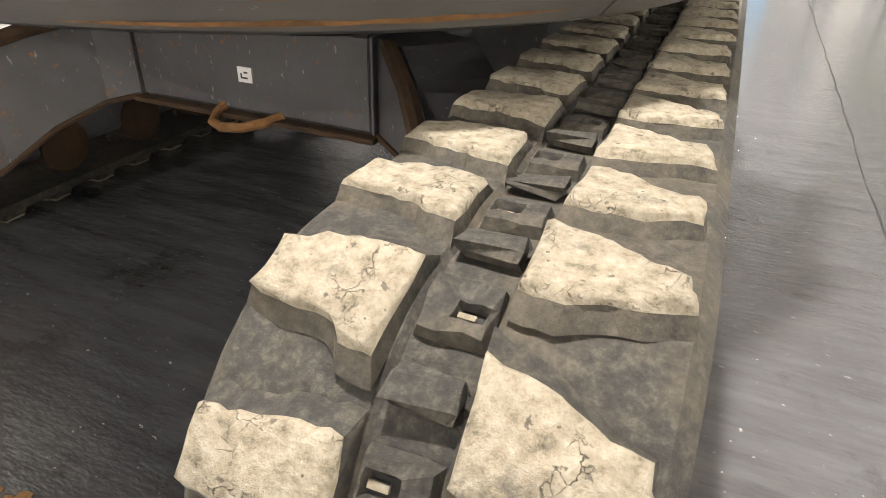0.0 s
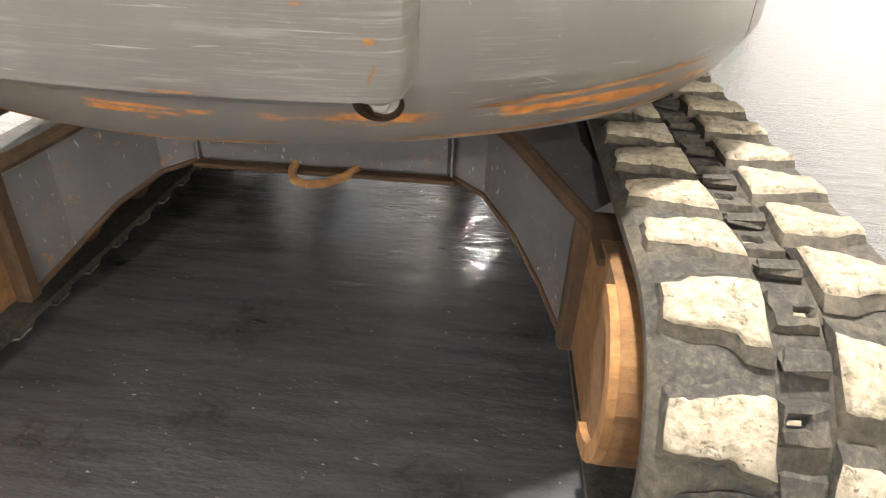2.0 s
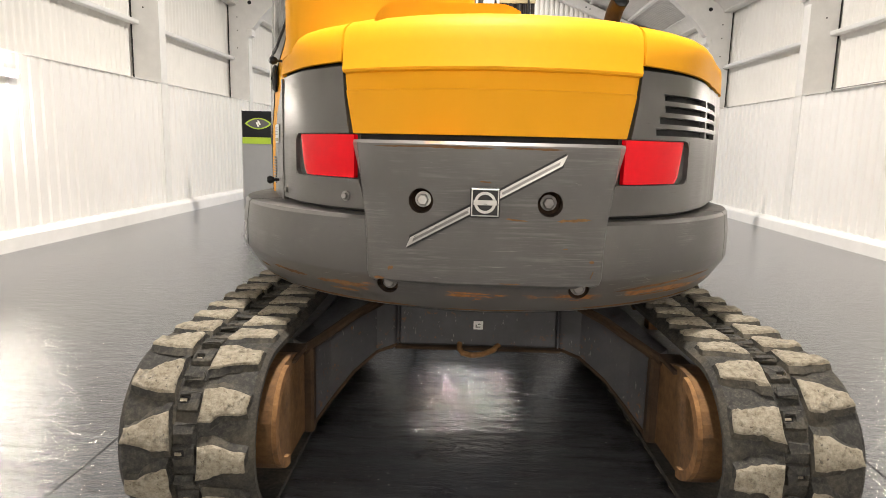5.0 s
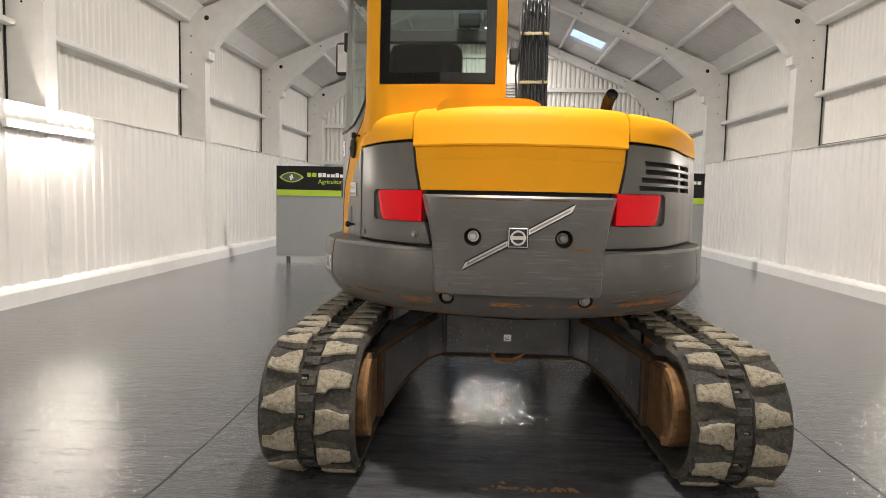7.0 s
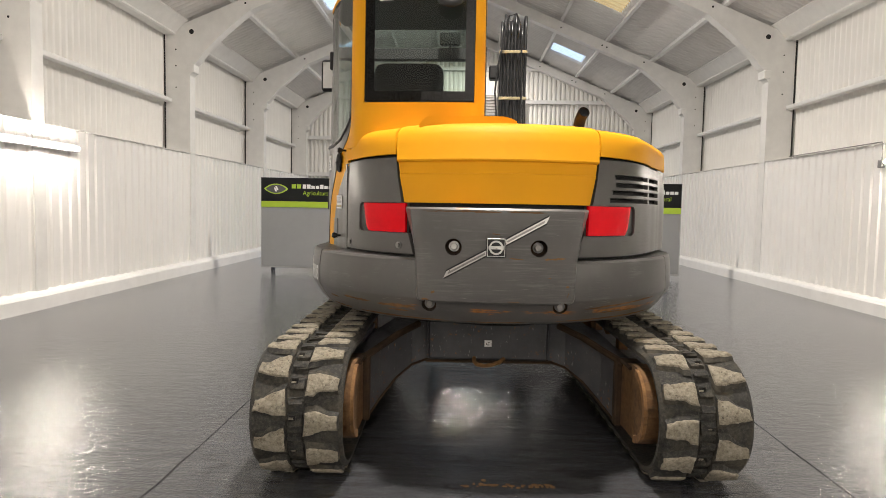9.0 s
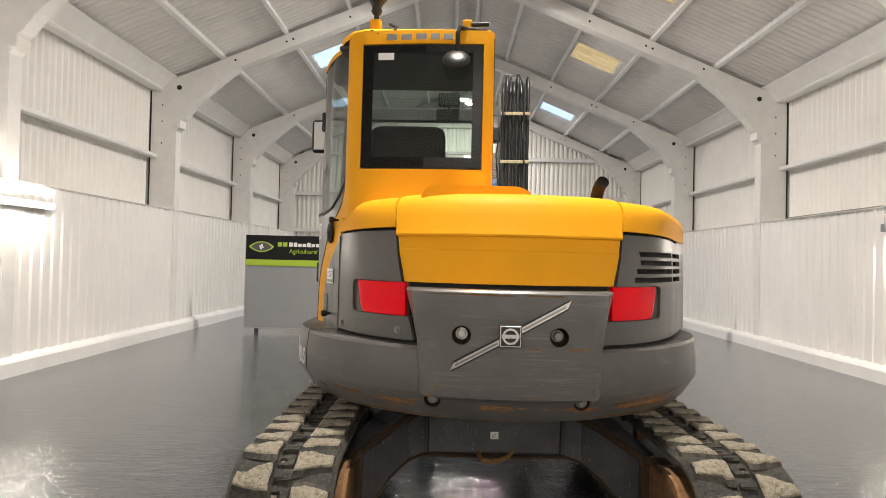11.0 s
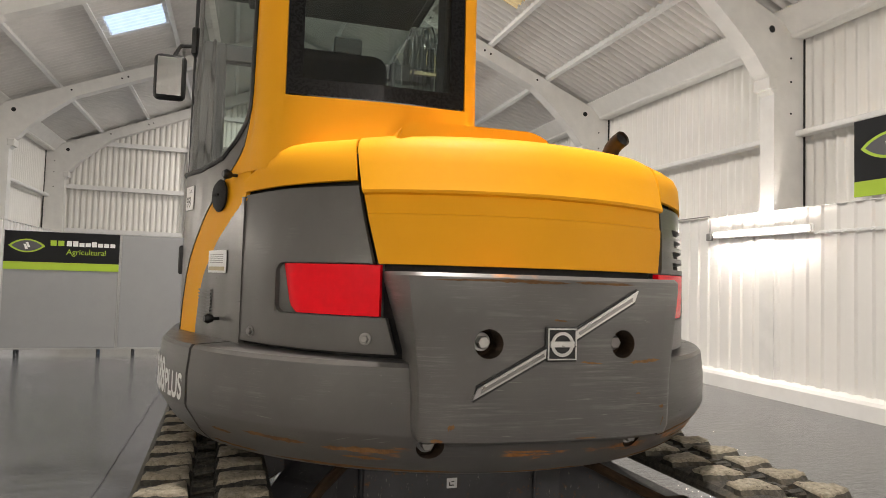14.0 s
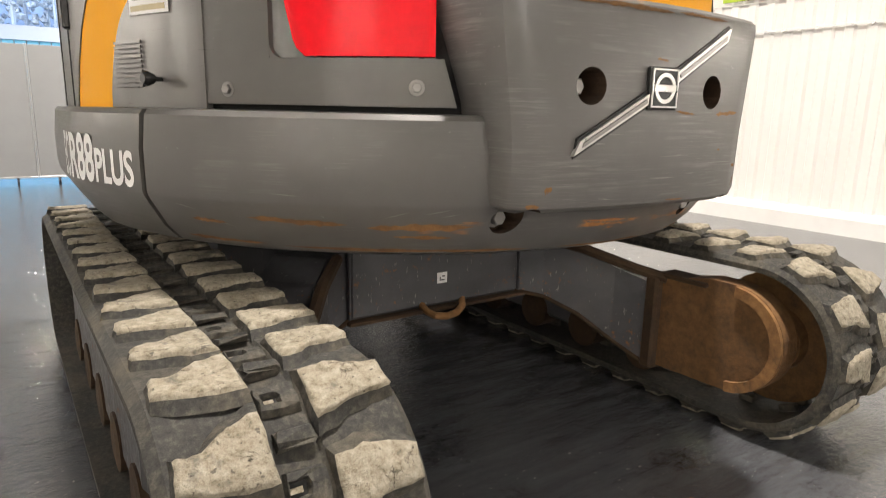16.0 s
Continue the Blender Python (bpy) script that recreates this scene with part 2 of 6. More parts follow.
YELLOW = painted("yellow_machine_paint", (0.90, 0.41, 0.008), 0.60, 0.03, 3.0, 120, 0.03)
GREY = scratched_grey("dark_grey_machine_paint", (0.105, 0.10, 0.094), rough=0.32, wear=0.68)
GREY_CW = scratched_grey("worn_counterweight_paint", (0.105, 0.10, 0.095), 0.03, 0.815, 0.04, 0.33, 0.60)
GREY_PLATE = scratched_grey("scraped_bumper_paint", (0.112, 0.107, 0.102), 0.10, 1.325, 0.026, 0.35, 0.50)
BEAM = chipped_beam("chipped_frame_paint", (0.060, 0.060, 0.066))
RUBBER = rubber_material("track_rubber", 0.55)
RUBBER_DUSTY = rubber_material("dusty_track_rubber", 0.6)
MUD = mud_material()
RUST = rust_material("brown_rust", 0.82)
RUST_DARK = rust_material("dark_rust", 0.24)
# Brown rust, darkened to paint the shade deep in the bolt pockets
POCKET = rust_material("rusty_pocket_shade", 0.22)
RUST_LIGHT = rust_material("orange_rust", 1.25)
EXHAUST = rust_material("burnt_steel", 0.16)
BORDER = painted("black_printed_glass", (0.006, 0.006, 0.006), 0.28, 0.1, 10, 120, 0.0)
BLACK = painted("black_plastic", (0.010, 0.010, 0.010), 0.38, 0.1, 10, 120, 0.05)
HOSE = painted("black_hose_rubber", (0.02, 0.02, 0.021), 0.35, 0.1, 10, 120, 0.05)
# Near-black parts; also paints the shade in drive holes, pipe mouth and engine bay
DARK = painted("dark_parts_and_shade", (0.012, 0.012, 0.012), 0.8, 0.1, 10, 100, 0.05)
TRIM = painted("cab_trim_plastic", (0.05, 0.05, 0.052), 0.6, 0.1, 12, 150, 0.1)
SEAT = painted("black_seat_fabric", (0.022, 0.022, 0.024), 0.9, 0.15, 14, 300, 0.3)
RED = painted("red_lens", (1.0, 0.003, 0.014), 0.20, 0.08, 60, 300, 0.08)
CHROME = painted("bright_steel", (0.66, 0.65, 0.63), 0.34, 0.05, 8, 60, 0.01, metal=0.75)
STEEL = painted("dull_steel", (0.30, 0.29, 0.28), 0.45, 0.15, 20, 160, 0.1, metal=0.8)
SCRATCH = painted("scratched_primer", (0.24, 0.235, 0.22), 0.5, 0.2, 30, 200, 0.1)
BRASS = painted("hose_clamp", (0.45, 0.38, 0.22), 0.5, 0.15, 20, 100, 0.1)
WHITE = painted("white_vinyl", (0.80, 0.80, 0.79), 0.45, 0.02, 10, 100, 0.02)
INK = painted("black_ink", (0.02, 0.02, 0.02), 0.5, 0.05, 10, 100, 0.02)
BOARD = painted("grey_board_cloth", (0.30, 0.305, 0.31), 0.85, 0.03, 4, 220, 0.15)
ALU = painted("board_edge_aluminium", (0.45, 0.45, 0.45), 0.4, 0.05, 10, 100, 0.05, metal=0.7)
SIGN = painted("black_sign_panel", (0.010, 0.0105, 0.012), 0.55, 0.05, 4, 80, 0.02)
SIGN_GREY = painted("dark_grey_print", (0.07, 0.072, 0.08), 0.4, 0.05, 4, 80, 0.02)
LIME = painted("lime_green_print", (0.38, 0.55, 0.03), 0.45, 0.03, 4, 80, 0.02)
ORANGE = painted("orange_beacon_lens", (0.85, 0.12, 0.01), 0.2, 0.05, 40, 200, 0.05, coat=0.5)
GLASS = glass_material("tinted_cab_glass", (0.66, 0.74, 0.70))
GLASS_SIDE = glass_material("side_cab_glass", (0.64, 0.70, 0.67))
YELLOW.node_tree.nodes["Principled BSDF"].inputs["Specular IOR Level"].default_value = 0.22
SIGN.node_tree.nodes["Principled BSDF"].inputs["Specular IOR Level"].default_value = 0.2
BORDER.node_tree.nodes["Principled BSDF"].inputs["Specular IOR Level"].default_value = 0.15
RED.node_tree.nodes["Principled BSDF"].inputs["Specular IOR Level"].default_value = 0.14
MIRROR = painted("mirror_glass", (0.85, 0.86, 0.86), 0.03, 0.01, 5, 50, 0.0, metal=1.0)
SKY_WHITE = skylight_material("clear_roof_light", (0.72, 0.78, 0.80))
SKY_YELLOW = skylight_material("yellowed_roof_light", (0.60, 0.40, 0.17))
TUBE = glow_material("lit_fluorescent_tube", (1.0, 0.91, 0.805), WALL_GLOW)
BULB = glow_material("lit_lamp_glass", (1.0, 0.98, 0.95), 18.0)
# Dark floor joints; also the painted shade of column gaps and bolt holes
JOINT_AND_SHADE = painted("floor_joint", (0.02, 0.02, 0.02), 0.9, 0.1, 20, 100, 0.3)
OUTSIDE_BLUE = painted("blue_far_cladding", (0.10, 0.32, 0.45), 0.6, 0.05, 2, 20, 0.05)
FROST = painted("frosted_twigs", (0.30, 0.36, 0.43), 0.9, 0.3, 0.9, 6.0, 0.2)
FAR_HILL = painted("frosty_far_slope", (0.17, 0.235, 0.33), 0.95, 0.3, 0.35, 3.0, 0.3)
GRAVEL = painted("yard_concrete", (0.35, 0.34, 0.33), 0.9, 0.15, 2, 30, 0.3)


# ---- mesh helpers ----
def part(name, bm, material, parent=None, label=""):
    """Links a bmesh as one mesh object under a thing or under a part."""
    me = bpy.data.meshes.new(name)
    bm.normal_update()
    bm.to_mesh(me)
    bm.free()
    for mt in (material if isinstance(material, (list, tuple)) else [material]):
        me.materials.append(mt)
    ob = new(name, me)
    ob.parent = parent
    if label:
        tagged(ob, label)
    return ob


def thing(name, label, category, m=None, group="", kind=""):
    ob = new(name)
    ob.empty_display_size = 0.1
    if m is not None:
        ob.matrix_world = m
    return tagged(ob, label, category, group, kind)


def smooth(ob, angle=35):
    me = ob.data
    me.polygons.foreach_set("use_smooth", [True] * len(me.polygons))
    me.set_sharp_from_angle(angle=radians(angle))
    return ob


def box(bm, x0, x1, y0, y1, z0, z1, bevel=0.0, m=None, segments=1):
    r = bmesh.ops.create_cube(bm, size=1.0)
    vs = r["verts"]
    for v in vs:
        v.co = Vector((x0 + (v.co.x + 0.5) * (x1 - x0), y0 + (v.co.y + 0.5) * (y1 - y0), z0 + (v.co.z + 0.5) * (z1 - z0)))
    if bevel > 0:
        es = list({e for v in vs for e in v.link_edges})
        out = bmesh.ops.bevel(bm, geom=es, offset=bevel, segments=segments, affect="EDGES", profile=0.5)
        vs = list({v for f in out["faces"] for v in f.verts} | {v for v in vs if v.is_valid})
    if m is not None:
        bmesh.ops.transform(bm, matrix=m, verts=vs)
    return vs


def prism(bm, pts, place, a, b, mat=0):
    """A solid from a 2D outline; place(u, v, w) sets a point, w from a to b."""
    n = len(pts)
    lo = [bm.verts.new(place(u, v, a)) for u, v in pts]
    hi = [bm.verts.new(place(u, v, b)) for u, v in pts]
    fs = [bm.faces.new(lo[::-1]), bm.faces.new(hi)]
    for k in range(n):
        fs.append(bm.faces.new((lo[k], lo[(k + 1) % n], hi[(k + 1) % n], hi[k])))
    for f in fs:
        f.material_index = mat
    bmesh.ops.recalc_face_normals(bm, faces=fs)
    return fs


def tube(bm, pts, radius, sides=10, caps=True):
    """A round bar along a line of points; radius may be a list."""
    pts = [Vector(p) for p in pts]
    rs = radius if isinstance(radius, (list, tuple)) else [radius] * len(pts)
    rings, side = [], None
    for k, p in enumerate(pts):
        d = (pts[min(k + 1, len(pts) - 1)] - pts[max(k - 1, 0)]).normalized()
        if side is None:
            side = d.orthogonal().normalized()
        side = (side - d * side.dot(d)).normalized()
        up = d.cross(side)
        rings.append([bm.verts.new(p + rs[k] * (math.cos(a) * side + math.sin(a) * up)) for a in [2 * math.pi * j / sides for j in range(sides)]])
    for r0, r1 in zip(rings, rings[1:]):
        for j in range(sides):
            bm.faces.new((r0[j], r0[(j + 1) % sides], r1[(j + 1) % sides], r1[j]))
    if caps:
        bm.faces.new(rings[0][::-1])
        bm.faces.new(rings[-1])


def lathe(bm, profile, m, sides=20):
    """A turned solid: profile of (radius, height) about z, set by m."""
    rings = [[bm.verts.new(m @ Vector((r * math.cos(2 * math.pi * j / sides), r * math.sin(2 * math.pi * j / sides), h))) for j in range(sides)] for r, h in profile]
    for r0, r1 in zip(rings, rings[1:]):
        for j in range(sides):
            bm.faces.new((r0[j], r0[(j + 1) % sides], r1[(j + 1) % sides], r1[j]))
    bm.faces.new(rings[0][::-1])
    bm.faces.new(rings[-1])


def shell(bm, us, vs, at, thick, skip=None, mats=None):
    """A curved plate: at(u, v) over a grid, thick inwards, with cells left out where skip(i, j)."""
    nu, nv = len(us), len(vs)
    P = [[Vector(at(u, v)) for v in vs] for u in us]
    out, inn = [], []
    for i in range(nu):
        for j in range(nv):
            du = P[min(i + 1, nu - 1)][j] - P[max(i - 1, 0)][j]
            dv = P[i][min(j + 1, nv - 1)] - P[i][max(j - 1, 0)]
            n = du.cross(dv)
            n = n.normalized() if n.length > 1e-9 else Vector((0, 0, 1))
            out.append(bm.verts.new(P[i][j]))
            inn.append(bm.verts.new(P[i][j] - n * thick))
    keep = {(i, j) for i in range(nu - 1) for j in range(nv - 1) if not (skip and skip(i, j))}
    k = lambda i, j: i * nv + j
    for i, j in keep:
        q = (k(i, j), k(i + 1, j), k(i + 1, j + 1), k(i, j + 1))
        f = bm.faces.new([out[a] for a in q])
        g = bm.faces.new([inn[a] for a in reversed(q)])
        if mats:
            f.material_index = g.material_index = mats(i, j)
        for (di, dj), (a, b) in (((0, -1), (0, 1)), ((1, 0), (1, 2)), ((0, 1), (2, 3)), ((-1, 0), (3, 0))):
            if (i + di, j + dj) not in keep:
                bm.faces.new((out[q[b]], out[q[a]], inn[q[a]], inn[q[b]]))
    for v in [v for v in bm.verts if not v.link_faces]:
        bm.verts.remove(v)


def spread(a, b, n):
    return [a + (b - a) * k / n for k in range(n + 1)]


def lerp(x, table):
    if x <= table[0][0]:
        return table[0][1]
    for (a, va), (b, vb) in zip(table, table[1:]):
        if x <= b:
            return va + (vb - va) * (x - a) / (b - a)
    return table[-1][1]


def words(text, size, m, depth=0.002, squeeze=1.0, bold=0.0):
    """Letters as a bmesh, standing on the x axis of m."""
    cu = bpy.data.curves.new("letters", "FONT")
    cu.body, cu.size, cu.extrude, cu.offset = text, size, depth, bold
    ob = bpy.data.objects.new("letters", cu)
    scene.collection.objects.link(ob)
    me = bpy.data.meshes.new_from_object(ob.evaluated_get(bpy.context.evaluated_depsgraph_get()))
    bpy.data.objects.remove(ob)
    bm = bmesh.new()
    bm.from_mesh(me)
    bmesh.ops.transform(bm, matrix=m @ Matrix.Diagonal((squeeze, 1, 1, 1)), verts=bm.verts)
    return bm


# ---- the barn ----
CX, HALF = -1.125, 5.33
BAYS = [-17.0, -12.6, -8.2, -3.8, 0.62, 5.03, 9.45, 13.87, 18.3]
Y0, Y1 = -19.2, 18.55
SLOPE, RIDGE = 0.42, 7.15
SKYLIGHTS = [(-1, y, "w") for y in (7.2, 11.05)] + [(1, y, "y") for y in (7.2, 11.05)] + [(1, 16.0, "w"), (-1, 2.8, "w"), (1, 2.8, "y"), (-1, -5.5, "w"), (1, -5.5, "w")]


def build_floor():
    bm = bmesh.new()
    box(bm, CX - 6.0, CX + 6.0, Y0 - 0.2, Y1 + 0.3, -0.15, 0.0)
    fl = tagged(part("floor", bm, FLOOR), "glossy dark grey painted concrete floor", "floor", kind="structure")
    rng = random.Random(3)
    for x in (-2.72, 0.57):
        bm = bmesh.new()
        ys = spread(Y0, Y1, 180)
        rows = []
        for y in ys:
            o, w = rng.uniform(-0.007, 0.007), rng.uniform(0.0018, 0.005)
            rows.append((bm.verts.new((x + o - w, y, 0.0015)), bm.verts.new((x + o + w, y, 0.0015))))
        for a, b in zip(rows, rows[1:]):
            bm.faces.new((a[0], a[1], b[1], b[0]))
        part("floor_joint", bm, JOINT_AND_SHADE, fl, "dark cracked joint line")


def build_kerbs():
    for s in (-1, 1):
        bm = bmesh.new()
        rng = random.Random(7 + s)
        ys = spread(Y0, Y1, 90)
        prof = [(5.27, 0.0), (5.275, 0.16), (5.30, 0.195), (5.42, 0.235), (5.42, 0.0)]
        rings = []
        for y in ys:
            w = rng.uniform(-0.007, 0.007)
            rings.append([bm.verts.new((CX + s * (r + (w if r < 5.35 else 0)), y, z)) for r, z in prof])
        for a, b in zip(rings, rings[1:]):
            for k in range(4):
                bm.faces.new((a[k], a[k + 1], b[k + 1], b[k]))
        bm.faces.new(rings[0])
        bm.faces.new(rings[-1][::-1])
        bmesh.ops.recalc_face_normals(bm, faces=bm.faces)
        tagged(part("kerb", bm, KERB), "white painted concrete kerb at the foot of the wall", "kerb", kind="structure")


def ribbed_wall(bm, s, rel, y0, y1, z0, z1, pitch, depth, shape, rows=1):
    """A profiled sheet in a side wall; shape: points (along, out) of one rib."""
    n = int(round((y1 - y0) / pitch))
    cols = []
    for k in range(n):
        for a, o in shape:
            cols.append((y0 + (k + a) * (y1 - y0) / n, rel - o * depth))
    zs = spread(z0, z1, rows)
    V = [[bm.verts.new((CX + s * r, y, z)) for z in zs] for y, r in cols]
    for a, b in zip(V, V[1:]):
        for j in range(rows):
            bm.faces.new((a[j], b[j], b[j + 1], a[j + 1]))


BOX_RIB = [(0.0, 0), (0.42, 0), (0.52, 1), (0.9, 1)]
WAVE = [(k / 8, 0.5 - 0.5 * math.cos(2 * math.pi * k / 8)) for k in range(8)]

GROOVED = [(k / 10, 1 - (0.5 + 0.5 * math.cos(2 * math.pi * k / 10)) ** 3.0) for k in range(10)]


FURROW = [(k / 10, (0.5 - 0.5 * math.cos(2 * math.pi * k / 10)) ** 0.45) for k in range(10)]


def build_side_walls():
    for s, name in ((-1, "wall_west"), (1, "wall_east")):
        bm = bmesh.new()
        ribbed_wall(bm, s, 5.885, Y0, Y1, 3.17, 4.60, 0.146, 0.045, WAVE)
        ribbed_wall(bm, s, 5.912, Y0, Y1, 2.0, 3.27, 0.146, 0.045, WAVE)
        box(bm, *sorted((CX + s * 5.96, CX + s * 5.90)), Y0, Y1, 3.27, 3.30)
        box(bm, CX + s * 5.99 - 0.02, CX + s * 5.99 + 0.02, Y0, Y1, 0.0, 4.9)
        w = tagged(part(name, bm, WALL), "white corrugated sheet side wall", "wall", kind="structure")
        bm = bmesh.new()
        ribbed_wall(bm, s, 5.40, Y0, Y1, 0.2, 2.27, 0.20, 0.024, BOX_RIB)
        box(bm, CX + s * 5.405 if s > 0 else CX - 5.45, CX + s * 5.45 if s > 0 else CX - 5.405, Y0, Y1, 0.0, 2.268)
        box(bm, *sorted((CX + s * 5.36, CX + s * 5.84)), Y0, Y1, 2.27, 2.278)
        part("liner_sheet", bm, LINER, w, "white box-profile liner sheet")


def build_end_walls():
    for name, y, s in (("wall_north", Y1, -1), ("wall_south", Y0, 1)):
        bm = bmesh.new()
        door = (-3.3, 0.5, 4.15) if name == "wall_north" else None
        n = 80
        for k in range(n):
            for a, b in zip(GROOVED, GROOVED[1:] + [(1.0, 0.0)]):
                x0, x1 = (CX - 5.92 + (k + q) * 11.84 / n for q in (a[0], b[0]))
                z0 = door[2] if door and x0 >= door[0] - 0.15 and x1 <= door[1] + 0.15 else 0.0
                q = [(x0, a[1], z0), (x1, b[1], z0), (x1, b[1], RIDGE - SLOPE * abs(x1 - CX)), (x0, a[1], RIDGE - SLOPE * abs(x0 - CX))]
                bm.faces.new([bm.verts.new((x, y + s * o * 0.05, z)) for x, o, z in q])
        bmesh.ops.remove_doubles(bm, verts=bm.verts, dist=0.0005)
        w = tagged(part(name, bm, WALL), "white corrugated sheet gable wall", "wall", kind="structure")
        bm = bmesh.new()
        for z in (2.3, 3.5, 4.75, 5.8):
            h = min(5.7, (RIDGE - z) / SLOPE - 0.2)
            if door and z < 4.1:
                box(bm, CX - h, door[0] - 0.2, y + s * 0.06, y + s * 0.16, z, z + 0.12)
                box(bm, door[1] + 0.2, CX + h, y + s * 0.06, y + s * 0.16, z, z + 0.12)
            else:
                box(bm, CX - h, CX + h, y + s * 0.06, y + s * 0.16, z, z + 0.12)
        part("sheeting_rail", bm, PURLIN, w)


def build_roller_door():
    d = thing("door_1", "half-raised grey roller shutter door in the gable", "door", pose(-1.4, Y1 - 0.1, 0), kind="structure")
    bm = bmesh.new()
    for k in range(9):
        z = 4.15 + k * 0.095
        prism(bm, [(0.0, z), (-0.03, z + 0.02), (-0.03, z + 0.075), (0.0, z + 0.095)], lambda u, v, w: (w, u - 0.1, v), -1.9, 1.9)
    part("shutter_curtain", bm, STEEL, d, "grey steel shutter slats")
    for x in (-1.95, 1.95):
        bm = bmesh.new()
        box(bm, x - 0.08, x + 0.08, -0.12, 0.08, 0, 5.0, 0.01)
        part("door_guide", bm, CONCRETE, d)


def build_frames():
    rel_top = lambda r: 6.97 - SLOPE * r
    for s_y in BAYS:
        fr = thing("portal_frame", "white painted precast concrete portal frame", "frame", kind="structure")
        for s in (-1, 1):
            bm = bmesh.new()
            pts = [(5.36, 0.0), (5.36, 3.72), (5.30, 3.80), (5.30, 3.92)]
            for k in range(7):
                a = k / 6
                pts.append((5.22 - 1.0 * a, 3.98 + 0.95 * a ** 0.82))
            pts += [(0.0, 6.70), (0.0, 6.97), (5.84, rel_top(5.84)), (5.84, 0.0)]
            prism(bm, pts, lambda u, v, w: (CX + s * u, s_y + w, v), -0.11, 0.11)
            part("half_frame", bm, CONCRETE, fr)
            bm = bmesh.new()
            box(bm, *sorted((CX + s * 5.27, CX + s * 5.40)), s_y - 0.125, s_y + 0.125, 3.78, 3.93, 0.012)
            part("corbel", bm, CONCRETE, fr)
            # dark strip painted as the shade in the gap beside the column
            bm = bmesh.new()
            box(bm, *sorted((CX + s * 5.822, CX + s * 5.842)), s_y - 0.126, s_y - 0.112, 2.28, 4.47)
            part("gap_shade", bm, JOINT_AND_SHADE, fr, "dark strip painted as the shade of the gap between column and sheeting")
            # flat dark discs painted as the shade of bolt holes, nothing is cut
            for r, z in ((5.32, 4.53), (3.36, 5.42), (3.24, 5.47), (2.2, 5.90), (5.62, 3.9), (5.62, 3.5), (5.62, 4.2), (4.3, 5.06)):
                bm = bmesh.new()
                q = 0.045 if r == 5.32 else 0.014 if r > 5 else 0.020
                lathe(bm, [(q, 0), (q, 0.004)], Matrix.Translation((CX + s * r, s_y - 0.113, z)) @ pose(0, 0, 0, 90, 0, 0), 14)
                part("bolt_hole_shade", bm, JOINT_AND_SHADE, fr, "dark disc painted as a shaded bolt hole")
    for s in (-1, 1):
        for z, lo in ((3.225, 5.70),):
            bm = bmesh.new()
            box(bm, *sorted((CX + s * lo, CX + s * 5.84)), Y0, Y1, z, z + 0.075, 0.018, segments=2)
            tagged(part("wall_rail", bm, PURLIN), "white painted timber sheeting rail along the wall", "rail", kind="structure")
        bm = bmesh.new()
        prism(bm, [(5.64, 4.49), (5.83, 4.47), (5.83, 4.62), (5.46, 4.80), (5.40, 4.75)], lambda u, v, w: (CX + s * u, w, v), Y0, Y1)
        prism(bm, [(5.62, 4.485), (5.65, 4.465), (5.72, 4.465), (5.72, 4.50), (5.62, 4.515)], lambda u, v, w: (CX + s * u, w, v), Y0, Y1)
        prism(bm, [(5.395, 4.735), (5.43, 4.70), (5.475, 4.73), (5.435, 4.775)], lambda u, v, w: (CX + s * u, w, v), Y0, Y1)
        tagged(part("eaves_beam", bm, CONCRETE), "white painted concrete eaves beam", "beam", kind="structure")
        for r in (0.22, 1.04, 2.2, 3.36, 4.52):
            bm = bmesh.new()
            z = 6.97 - SLOPE * r
            c = math.atan(SLOPE) * s
            box(bm, -0.035, 0.035, Y0, Y1, 0.0, 0.15, 0.004, Matrix.Translation((CX + s * r, 0, z)) @ Matrix.Rotation(c, 4, "Y"))
            tagged(part("purlin", bm, PURLIN), "white painted timber roof purlin", "purlin", kind="structure")


def build_roof():
    bm = bmesh.new()
    n = int((Y1 - Y0) / 0.146)
    pitch = (Y1 - Y0) / n
    rs = [0.0, 2.34, 3.28, 4.4, 6.0]
    for s in (-1, 1):
        holes = [y for side, y, _ in SKYLIGHTS if side == s]
        for k in range(n):
            for a, b in zip(FURROW, FURROW[1:] + [(1.0, 0.0)]):
                y0, y1 = Y0 + (k + a[0]) * pitch, Y0 + (k + b[0]) * pitch
                for r0, r1 in zip(rs, rs[1:]):
                    if r0 == 2.34 and any(h <= y0 and y1 <= h + 0.95 for h in holes):
                        continue
                    q = [(r0, y0, a[1]), (r1, y0, a[1]), (r1, y1, b[1]), (r0, y1, b[1])]
                    bm.faces.new([bm.verts.new((CX + s * r, y, RIDGE + 0.03 - SLOPE * r - 0.10 * o)) for r, y, o in q])
    bmesh.ops.remove_doubles(bm, verts=bm.verts, dist=0.0005)
    tagged(part("ceiling", bm, ROOF), "whitewashed corrugated roof sheeting", "ceiling", kind="structure")
    for s, y, tone in SKYLIGHTS:
        bm = bmesh.new()
        ys = spread(y - 0.07, y + 1.02, 56)
        V = [[bm.verts.new((CX + s * r, q, RIDGE - SLOPE * r + 0.012 - 0.022 * (0.5 - 0.5 * math.cos(2 * math.pi * (q - Y0) / pitch)))) for r in (2.30, 3.32)] for q in ys]
        for a, b in zip(V, V[1:]):
            bm.faces.new((a[0], a[1], b[1], b[0]))
        tagged(part("roof_light", bm, SKY_WHITE if tone == "w" else SKY_YELLOW),
               "clear translucent corrugated roof light sheet" if tone == "w" else "yellowed translucent corrugated roof light sheet", "roof light", "roof lights", "structure")


